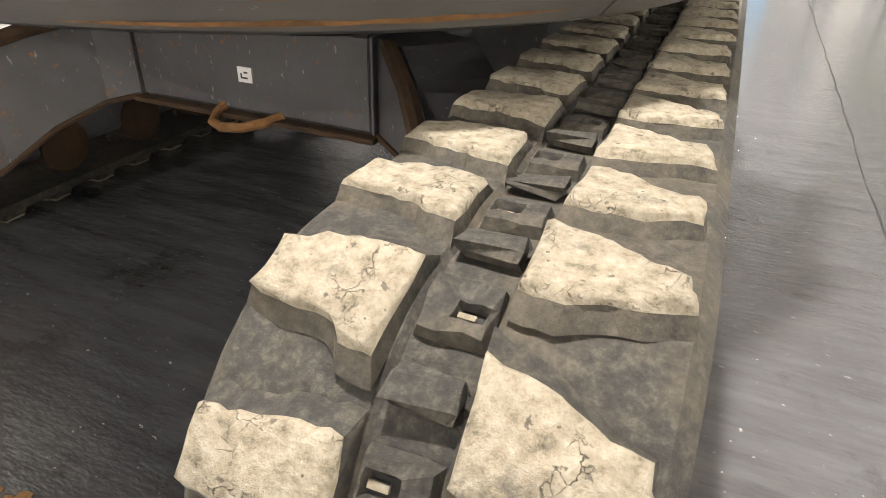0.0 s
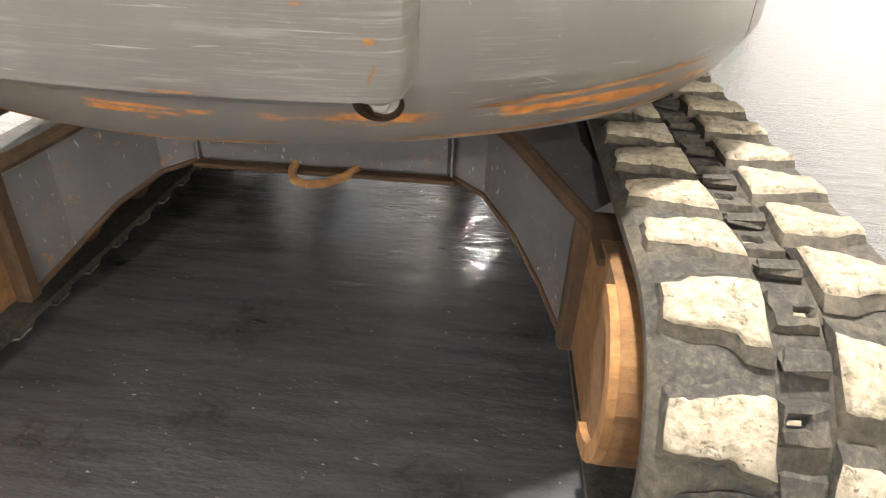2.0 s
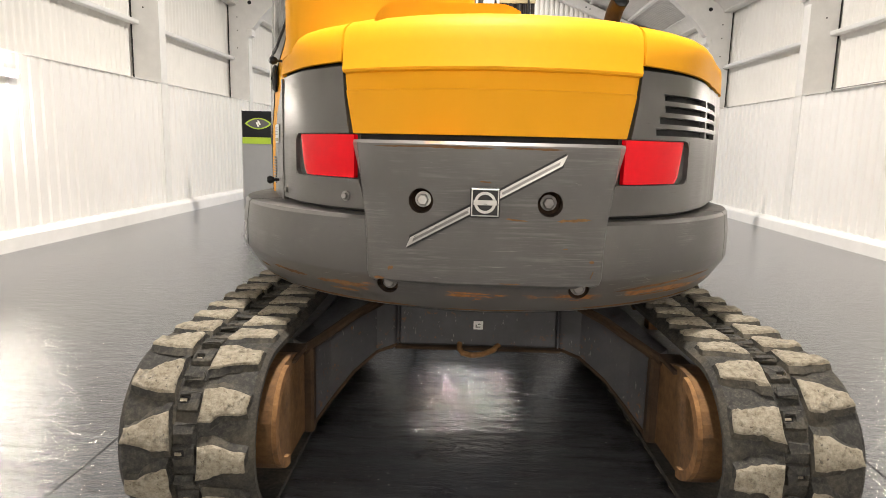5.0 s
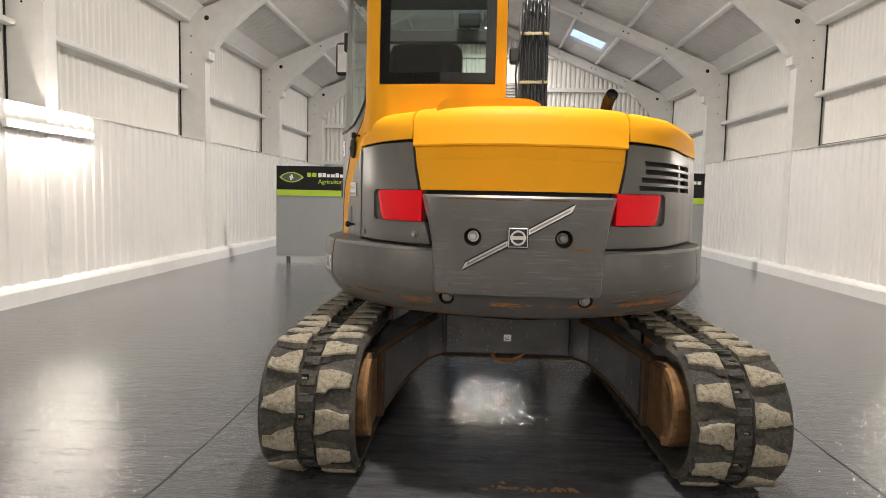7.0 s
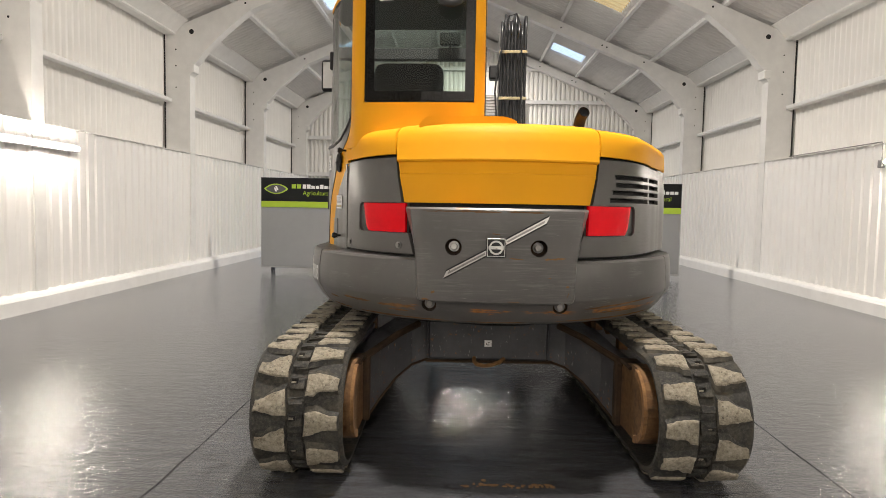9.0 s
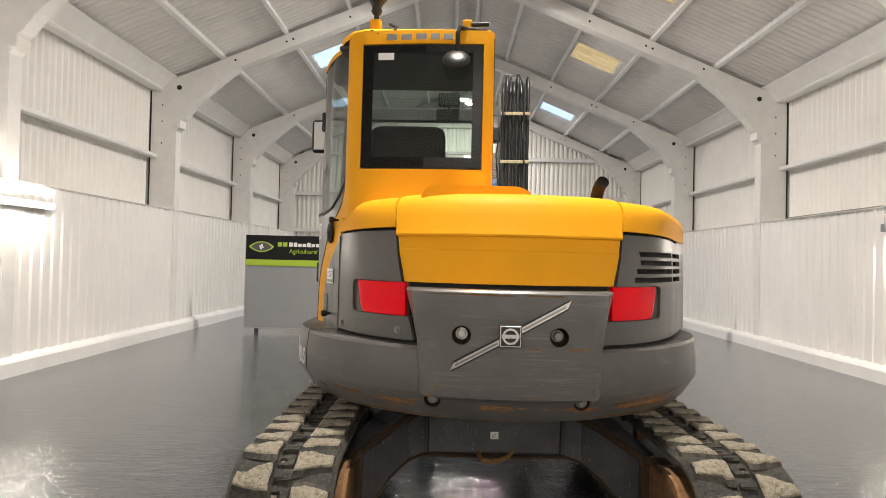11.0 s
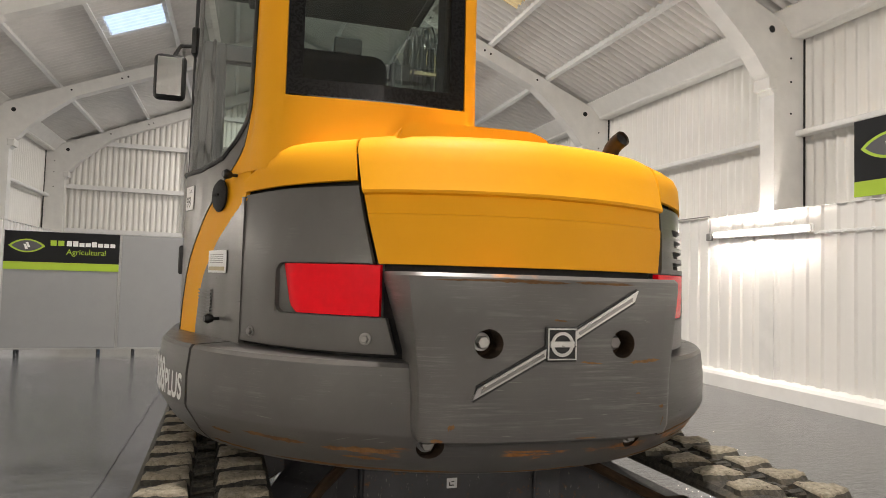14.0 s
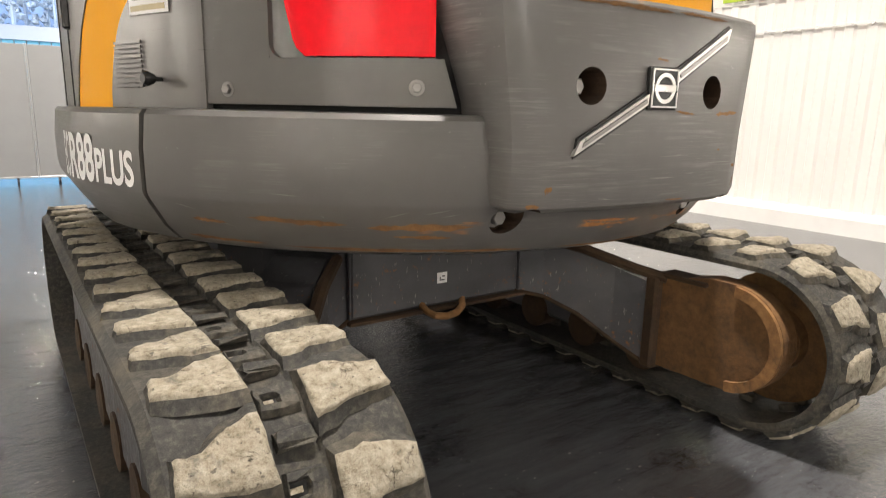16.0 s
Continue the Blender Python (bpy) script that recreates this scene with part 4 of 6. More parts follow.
def build_undercarriage():
    for side in (-1, 1):
        build_track(side)
        xc = side * (TRACK_IN + 0.2)
        bm = bmesh.new()
        sx = lambda u: side * u
        box(bm, *sorted((sx(0.80), sx(1.09))), -0.70, 0.80, 0.13, 0.36, 0.02)
        prism(bm, [(-0.74, 0.36), (0.85, 0.36), (0.85, 0.385), (-0.74, 0.385)], lambda u, v, w: (w, u, v), sx(0.84), sx(1.05))
        fr = part("track_frame", bm, BEAM, EXC, "dark painted side frame of the track")
        fr.matrix_basis = UNDER
        for y in (-0.62, -0.3, 0.02, 0.34, 0.66):
            bm = bmesh.new()
            lathe(bm, [(0.05, -0.16), (0.085, -0.155), (0.085, -0.06), (0.06, -0.05), (0.06, 0.05), (0.085, 0.06), (0.085, 0.155), (0.05, 0.16)], Matrix.Translation((xc, y, 0.152)) @ pose(0, 0, 0, 0, 90, 0), 18)
            part("roller", bm, RUST_DARK, fr, "rusty bottom roller")
        bm = bmesh.new()
        lathe(bm, [(0.03, -0.12), (0.05, -0.11), (0.05, 0.11), (0.03, 0.12)], Matrix.Translation((xc, 0.1, 0.53)) @ pose(0, 0, 0, 0, 90, 0), 16)
        box(bm, xc - 0.03, xc + 0.03, 0.06, 0.14, 0.37, 0.52)
        part("carrier_roller", bm, RUST, fr)
        for name, y, r, mt in (("sprocket", YR, 0.235, RUST), ("idler", YF, 0.25, RUST)):
            bm = bmesh.new()
            lathe(bm, [(0.06, -0.09), (0.12, -0.09), (0.12, -0.03), (r, -0.025), (r, 0.025), (0.12, 0.03), (0.12, 0.09), (0.06, 0.09)], Matrix.Translation((xc, y, ZC)) @ pose(0, 0, 0, 0, 90, 0), 30)
            part(name, bm, mt, fr, "rusty steel drive wheel" if name == "sprocket" else "rusty steel idler wheel")
        # final drive guard: a rusty plate, straight in front and round behind
        out = [(-0.745, 0.145), (-0.745, 0.49), (-0.93, 0.530)] + [(-1.025 - 0.190 * math.sin(a), 0.340 + 0.190 * math.cos(a)) for a in [math.pi * k / 14 for k in range(15)]]
        bm = bmesh.new()
        prism(bm, out, lambda u, v, w: (w, u, v), sx(0.716), sx(0.80))
        bmesh.ops.recalc_face_normals(bm, faces=bm.faces)
        g = part("motor_guard", bm, RUST, EXC, "rusty steel guard over the track motor")
        g.matrix_basis = UNDER
        bm = bmesh.new()
        arc = [math.pi * (0.02 + 0.96 * k / 16) for k in range(17)]
        ring = [(-1.025 - 0.188 * math.sin(a), 0.340 + 0.188 * math.cos(a)) for a in arc] + [(-1.025 - 0.152 * math.sin(a), 0.340 + 0.152 * math.cos(a)) for a in arc[::-1]]
        prism(bm, ring, lambda u, v, w: (w, u, v), sx(0.700), sx(0.718))
        part("guard_rim", bm, RUST_LIGHT, g, "raised rounded rim, orange with rust")
        bm = bmesh.new()
        box(bm, *sorted((sx(0.68), sx(0.79))), -0.745, -0.69, 0.13, 0.50, 0.010)
        box(bm, *sorted((sx(0.70), sx(0.80))), -0.93, -0.73, 0.495, 0.512, 0.005)
        part("bracket", bm, RUST_DARK, g, "dark rusty welded bracket")
        # legs of the cross frame
        build_leg(side, lambda y: y)
        build_leg(side, lambda y: 0.22 - y)
    bm = bmesh.new()
    box(bm, -0.372, 0.372, -0.32, 0.55, 0.385, 0.63, 0.012)
    cf = part("cross_frame", bm, BEAM, EXC, "dark chipped cross frame between the tracks")
    cf.matrix_basis = UNDER
    bm = bmesh.new()
    box(bm, -0.385, 0.385, -0.345, -0.29, 0.372, 0.386, 0.003)
    part("lower_lip", bm, RUST_DARK, cf, "rusty flanged lower edge")
    bm = bmesh.new()
    lathe(bm, [(0.42, 0.0), (0.44, 0.01), (0.44, 0.10), (0.42, 0.12)], Matrix.Translation((0.0375, 0, 0.62)), 40)
    part("slew_ring", bm, DARK, cf, "dark slewing ring")
    bm = bmesh.new()
    tube(bm, [(-0.085, -0.31, 0.40), (-0.085, -0.35, 0.384), (-0.07, -0.385, 0.374), (-0.03, -0.40, 0.370), (0.02, -0.388, 0.372), (0.07, -0.355, 0.382), (0.10, -0.31, 0.395)], 0.013, 10)
    part("tow_eye", bm, RUST_LIGHT, cf, "rusty bent steel eye")
    # dozer blade on two arms across the far end, added unseen to block light
    bm = bmesh.new()
    curve = [(1.52 + 0.07 * (1 - math.sin(math.pi * k / 8)), 0.09 + 0.40 * k / 8) for k in range(9)]
    prism(bm, curve + [(u + 0.022, v) for u, v in curve[::-1]], lambda u, v, w: (w, u, v), -0.98, 0.98)
    bl = part("dozer_blade", bm, BEAM, EXC, "dark curved dozer blade, added out of sight to block light from the front")
    bl.matrix_basis = UNDER
    for x in (-0.36, 0.36):
        bm = bmesh.new()
        prism(bm, [(0.53, 0.40), (0.53, 0.54), (0.9, 0.48), (1.53, 0.36), (1.53, 0.20), (0.9, 0.34)], lambda u, v, w: (w, u, v), x - 0.05, x + 0.05)
        part("blade_arm", bm, BEAM, bl)
    bm = bmesh.new()
    box(bm, -0.022, 0.022, -0.3225, -0.320, 0.47, 0.51, 0.0008)
    st = part("sticker", bm, WHITE, cf, "small white warning sticker")
    bm = bmesh.new()
    for x0, x1, z0, z1 in ((-0.012, 0.010, 0.480, 0.484), (-0.012, -0.008, 0.484, 0.494), (-0.002, 0.010, 0.494, 0.498)):
        box(bm, x0, x1, -0.3235, -0.3222, z0, z1)
    part("sticker_print", bm, INK, st)
    for x in (-0.374, 0.374):
        bm = bmesh.new()
        box(bm, x - 0.004, x + 0.004, -0.326, -0.30, 0.39, 0.625, 0.002)
        part("weld_seam", bm, BEAM, cf)


# ---- upper structure: surfaces by turn about the slewing axis (degrees, 0 straight back) and height ----
BODY_R = [(0, 1.10), (26, 1.09), (44, 1.05), (53, 1.027), (64, 1.012), (74, 1.02), (81, 1.042), (86, 1.075), (92, 1.112), (100, 1.128), (140, 1.5)]
BODY_K = [(1.07, 1.0), (1.36, 1.0), (1.47, 0.987), (1.57, 0.968), (1.60, 0.964), (1.655, 0.955), (1.70, 0.940), (1.728, 0.922), (1.745, 0.893), (1.753, 0.855), (1.757, 0.70), (1.759, 0.5)]
CAB_K = [(1.0, 1.0), (1.75, 1.0), (2.66, 0.985)]


def polar(theta, r, z):
    a = radians(theta)
    return (r * math.sin(a), -r * math.cos(a), z)


def body(theta, z, extra=0.0):
    fade = min(1.0, max(0.3 if theta > 0 else 0.08, (60 - abs(theta)) / 25))
    return polar(theta, lerp(abs(theta), BODY_R) * (1 - (1 - lerp(z, BODY_K)) * fade) + extra, z)


def side(theta, z, extra=0.0):
    """The cab's curved flank, upright."""
    if abs(theta) > 92:
        y = 0.04 + (abs(theta) - 92) / 43.0 * 0.9
        return ((-1 if theta < 0 else 1) * (1.111 * lerp(z, CAB_K) + extra), y, z)
    lean = 0.05 * min(1.0, max(0.0, (z - 1.58) / 0.3)) * min(1.0, max(0.0, (76 - abs(theta)) / 13))
    return polar(theta, lerp(abs(theta), BODY_R) * (lerp(z, CAB_K) - lean) + extra, z)


HOOD_EDGE = lambda z: 25.6 + (min(z, 1.74) - 1.35) / 0.39 * 6.2
LAMP_T, LAMP_Z = (26.5, 46.0), (1.192, 1.350)


def ring_r(theta):
    return lerp(theta, [(-92, 1.165), (-60, 1.155), (-30, 1.150), (0, 1.140), (30, 1.115), (60, 1.105), (92, 1.105)])


def ring_at(theta, r, z):
    if abs(theta) > 80:
        s = -1 if theta < 0 else 1
        q = ring_r(80 * s)
        a, d = radians(80), r - ring_r(theta)
        return (s * (q * math.sin(a) + d + 0.02 * min(1, (abs(theta) - 80) / 20)), -q * math.cos(a) + (abs(theta) - 80) / 40.0 * 0.85, z)
    return polar(theta, r, z)


RING = [(1.02, 0.955), (0.985, 1.076), (1.145, 1.072), (1.155, 1.060), (1.164, 0.98), (1.163, 0.880), (1.159, 0.868), (1.109, 0.790), (1.07, 0.752), (1.04, 0.742), (0.85, 0.742)]


def ring_part(name, t0, t1, n, material, label, drop=0.0):
    bm = bmesh.new()
    ts = spread(t0, t1, n)
    rings = [[bm.verts.new(ring_at(t, r - 1.155 + ring_r(t), z - drop * (z < 1.0))) for r, z in RING[1:]] for t in ts]
    for a, b in zip(rings, rings[1:]):
        for k in range(len(RING) - 2):
            bm.faces.new((a[k], b[k], b[k + 1], a[k + 1]))
    bm.faces.new(rings[0])
    bm.faces.new(rings[-1][::-1])
    bmesh.ops.recalc_face_normals(bm, faces=bm.faces)
    return smooth(part(name, bm, material, EXC, label), 20)


def build_counterweight():
    cw = ring_part("counterweight", -60.4, 62, 60, GREY_CW, "dark grey cast counterweight with rusty scraped edges")
    cover = ring_part("side_cover", -120, -61.2, 30, GREY, "dark grey side cover with white model lettering")
    ring_part("side_cover", 62.4, 120, 30, GREY, "dark grey side cover")
    # lettering wrapped on the cover
    for text, height, width, t0, z0 in (("ECR88", 0.124, 0.30, -86.0, 0.884), ("PLUS", 0.088, 0.172, -70.9, 0.886)):
        bm = words(text, 1.0, Matrix.Identity(4), 0.0, 1.0, 0.026)
        xs, ys = [v.co.x for v in bm.verts], [v.co.y for v in bm.verts]
        for v in bm.verts:
            x, y = (v.co.x - min(xs)) / (max(xs) - min(xs)) * width, (v.co.y - min(ys)) / (max(ys) - min(ys)) * height
            t = t0 + math.degrees(x / 1.165)
            v.co = Vector(ring_at(t, ring_r(t) + 0.0095, z0 + y))
        part("model_lettering", bm, WHITE, cover, "white lettering " + text)
    # the bumper plate in the middle
    bm = bmesh.new()
    secs = [(0.868, 0.350, 0.362, 0.020), (0.878, 0.366, 0.378, 0.006), (0.90, 0.374, 0.384, 0.0), (1.00, 0.378, 0.386, 0.0), (1.045, 0.380, 0.390, 0.0),
            (1.10, 0.387, 0.392, 0.0), (1.20, 0.400, 0.419, 0.0), (1.30, 0.412, 0.447, 0.0), (1.318, 0.414, 0.452, 0.004), (1.328, 0.412, 0.451, 0.016)]
    rings = []
    for z, wf, wo, back in secs:
        yb = -0.93 if z > 1.09 else -1.06
        ys = lambda x: -1.212 + 0.25 * x * x + back
        yo = ys(wf) + (0.028 if z < 1.06 else 0.028 + 0.075 * min(1, (z - 1.05) / 0.2))
        left = [(-wo, yb), (-wo, yo), (-wf - 0.004, ys(wf) + 0.012), (-wf + 0.012, ys(wf))]
        front = [(x, ys(x)) for x in spread(-wf + 0.05, wf - 0.05, 8)]
        right = [(-x, y) for x, y in left[::-1]]
        rings.append([bm.verts.new((x, y, z)) for x, y in left + front + right])
    n = len(rings[0])
    for a, b in zip(rings, rings[1:]):
        for k in range(n):
            bm.faces.new((a[k], a[(k + 1) % n], b[(k + 1) % n], b[k]))
    bm.faces.new(rings[0][::-1])
    bm.faces.new(rings[-1])
    bmesh.ops.recalc_face_normals(bm, faces=bm.faces)
    plate = smooth(part("bumper_plate", bm, GREY_PLATE, EXC, "grey cast bumper plate scraped and scratched, with a badge"), 32)
    # four bolt pockets, cut through
    for x, y, z, r in ((-0.203, -1.20, 1.14, 0.040), (0.203, -1.20, 1.14, 0.040), (-0.326, -1.098, 0.842, 0.037), (0.326, -1.098, 0.842, 0.037)):
        bm = bmesh.new()
        lathe(bm, [(r, 0.09), (r, -0.075)], Matrix.Translation((x, y, z)) @ pose(0, 0, 0, 90, 0, 0), 24)
        bmesh.ops.recalc_face_normals(bm, faces=bm.faces)
        for f in bm.faces:
            f.material_index = 1
        cut = part("pocket_cutter", bm, [GREY, POCKET])
        for host in (plate, cw):
            md = host.modifiers.new("pocket", "BOOLEAN")
            md.operation, md.object, md.solver = "DIFFERENCE", cut, "EXACT"
            if len(host.data.materials) < 2:
                host.data.materials.append(POCKET)
        bpy.context.view_layer.update()
        dg = bpy.context.evaluated_depsgraph_get()
        cut.matrix_world = EXC.matrix_world
        bpy.context.view_layer.update()
        dg = bpy.context.evaluated_depsgraph_get()
        for host in (plate, cw):
            me = bpy.data.meshes.new_from_object(host.evaluated_get(dg))
            host.modifiers.clear()
            host.data = me
        bpy.data.objects.remove(cut)
        bm = bmesh.new()
        lathe(bm, [(0.026, 0.0), (0.026, -0.004), (0.024, -0.006)], Matrix.Translation((x, y + 0.064, z)) @ pose(0, 0, 0, -90, 0, 0) @ Matrix.Diagonal((1, 1, -1, 1)), 20)
        lathe(bm, [(0.019, 0.0), (0.019, 0.016), (0.016, 0.019)], Matrix.Translation((x, y + 0.058, z)) @ pose(0, 0, 0, 90, 0, 0), 6)
        bmesh.ops.recalc_face_normals(bm, faces=bm.faces)
        # upper left bolt brighter, the others duller: pocket shade put into the steel
        part("bolt", bm, CHROME if z > 1 and x < 0 else STEEL, plate, "hexagon bolt deep in a pocket")
    def on_ring(t, z):
        return Vector(ring_at(t, lerp(z, [(0.742, 1.04), (0.752, 1.07), (0.790, 1.109), (0.868, 1.159), (0.880, 1.163), (0.98, 1.164), (1.06, 1.155)]) - 1.155 + ring_r(t) + 0.0022, z))

    def on_plate(x, z):
        return Vector((x, -1.212 + 0.25 * x * x - 0.0018 + (0.018 if z > 1.322 else 0.0), z))
    for q in ((-47, -35, 0.836, 0.828, 0.010), (-33, -20.5, 0.822, 0.826, 0.010), (-30, -23, 0.800, 0.797, 0.006), (-55, -50, 0.822, 0.818, 0.006), (24, 53, 0.824, 0.862, 0.008), (30, 44, 0.800, 0.806, 0.004),
              (-44, -12, 0.763, 0.757, 0.006), (-8, 10, 0.757, 0.756, 0.003), (16, 58, 0.760, 0.772, 0.006), (-58, -46, 0.772, 0.766, 0.006)):
        chip(cw, on_ring, *q, 31 + int(q[0]))
    for q in ((0.225, 0.335, 1.088, 1.094, 0.007), (0.062, 0.135, 1.092, 1.086, 0.004), (-0.36, -0.10, 1.309, 1.312, 0.004), (-0.20, 0.03, 1.312, 1.308, 0.007), (0.04, 0.24, 1.311, 1.309, 0.005),
              (-0.31, -0.29, 0.918, 0.922, 0.009), (-0.355, -0.32, 0.886, 0.884, 0.006), (0.335, 0.352, 0.96, 0.958, 0.006), (0.34, 0.352, 0.905, 0.93, 0.005), (0.05, 0.12, 0.884, 0.884, 0.0025), (0.25, 0.265, 1.0, 1.0, 0.003), (-0.02, 0.02, 1.207, 1.203, 0.004)):
        chip(plate, on_plate, *q, 57 + int(q[0] * 100), RUST if q[2] > 1.3 else None)
    rng = random.Random(91)
    for k in range(28):
        host, surface = (cw, on_ring) if k < 20 else (plate, on_plate)
        a, z = (rng.choice((-1, 1)) * rng.uniform(22, 58), rng.uniform(0.79, 0.90)) if k < 20 else (rng.uniform(-0.33, 0.30), rng.uniform(0.89, 1.06))
        da, dz = (rng.uniform(0.8, 4.5), rng.uniform(-0.02, 0.02)) if k < 20 else (rng.uniform(0.02, 0.14), rng.uniform(-0.004, 0.004))
        bm = bmesh.new()
        w = rng.uniform(0.0005, 0.0011)
        lo = [bm.verts.new(surface(a + da * f, z + dz * f - w * (1 - abs(2 * f - 1)))) for f in spread(0, 1, 6)]
        hi = [bm.verts.new(surface(a + da * f, z + dz * f + w * (1 - abs(2 * f - 1)) + 0.0001)) for f in spread(0, 1, 6)]
        for q in range(6):
            bm.faces.new((lo[q], lo[q + 1], hi[q + 1], hi[q]))
        part("scratch", bm, SCRATCH, host, "fine pale scratch in the paint")
    # badge bar and square badge
    ang = math.degrees(math.atan2(0.268, 0.48))
    yb = -1.2135
    m = Matrix.Translation((0, yb, 1.142)) @ Matrix.Rotation(-radians(ang), 4, "Y")
    for h, d, mt, nm in ((0.0175, 0.005, INK, "badge_bar_shadow"), (0.0105, 0.010, CHROME, "badge_bar")):
        bm = bmesh.new()
        for s in (-1, 1):
            q = [(s * 0.045, -h), (s * 0.262, -h), (s * 0.290, h), (s * 0.045, h)] if s > 0 else [(s * 0.045, -h), (s * 0.290, -h), (s * 0.262, h), (s * 0.045, h)]
            prism(bm, q, lambda u, v, w: m @ Vector((u, 0.0105 * (abs(u) / 0.29) ** 2 * 1.6 - w, v)), -0.004, d)
        part(nm, bm, mt, plate, "silver slanted bar" if mt is CHROME else "")
    bm = bmesh.new()
    prism(bm, [(0.06, -0.004), (0.255, -0.004), (0.262, 0.004), (0.06, 0.004)], lambda u, v, w: m @ Vector((u, 0.0168 * (u / 0.29) ** 2 - w, v)), 0.0, 0.013)
    part("badge_bar_groove", bm, STEEL, plate)
    bm = bmesh.new()
    prism(bm, [(-0.06, 0.004), (-0.255, 0.004), (-0.262, -0.004), (-0.06, -0.004)], lambda u, v, w: m @ Vector((u, 0.0168 * (u / 0.29) ** 2 - w, v)), 0.0, 0.013)
    part("badge_bar_groove", bm, STEEL, plate)
    bm = bmesh.new()
    box(bm, -0.047, 0.047, yb - 0.012, yb + 0.004, 1.095, 1.189, 0.004)
    bd = part("badge", bm, INK, plate, "square dark badge with a silver rim")
    bm = bmesh.new()
    for x0, x1, z0, z1 in ((-0.043, 0.043, 1.181, 1.185), (-0.043, 0.043, 1.099, 1.103), (-0.043, -0.039, 1.103, 1.181), (0.039, 0.043, 1.103, 1.181), (-0.036, 0.036, 1.134, 1.150)):
        box(bm, x0, x1, yb - 0.015, yb - 0.011, z0, z1, 0.001)
    ring = [(0.034 * math.cos(a), 0.034 * math.sin(a)) for a in [2 * math.pi * k / 28 for k in range(28)]]
    inner = [(a * 0.74, b * 0.74) for a, b in ring]
    for k in range(28):
        q = (k + 1) % 28
        prism(bm, [ring[k], ring[q], inner[q], inner[k]], lambda u, v, w: (u, yb - w, 1.142 + v), 0.011, 0.0145)
    part("badge_ring", bm, CHROME, bd, "silver ring and bar")


def chip(parent, surface, t0, t1, z0, z1, half, seed, material=None):
    """A long flake of bare rusty metal with ragged edges, lying on a surface."""
    rng = random.Random(seed)
    n = 22
    bm = bmesh.new()
    lo, hi = [], []
    a, b = 0.5, 0.5
    for k in range(n + 1):
        f = k / n
        a, b = 0.6 * a + 0.4 * rng.random(), 0.6 * b + 0.4 * rng.random()
        env = min(1, f * 6, (1 - f) * 6) * half
        t, z = t0 + (t1 - t0) * f, z0 + (z1 - z0) * f
        lo.append((t, z - env * (0.15 + 1.3 * a * rng.uniform(0.5, 1))))
        hi.append((t, z + env * (0.15 + 1.3 * b * rng.uniform(0.5, 1))))
    L = [bm.verts.new(surface(*q)) for q in lo]
    H = [bm.verts.new(surface(*q)) for q in hi]
    for k in range(n):
        bm.faces.new((L[k], L[k + 1], H[k + 1], H[k]))
    part("bare_patch", bm, material or RUST_LIGHT, parent, "patch of bare rusted metal")


def hexbolt(parent, theta, z, r=0.012):
    bm = bmesh.new()
    p = Vector(body(theta, z))
    n = Vector((p.x, p.y, 0)).normalized()
    m = Matrix.Translation(p) @ n.to_track_quat("Z", "Y").to_matrix().to_4x4()
    lathe(bm, [(r * 1.5, -0.002), (r * 1.5, 0.003), (r * 1.3, 0.004)], m, 16)
    lathe(bm, [(r, 0.002), (r, 0.012), (r * 0.8, 0.014)], m, 6)
    part("bolt", bm, STEEL, parent, "hexagon bolt with washer")


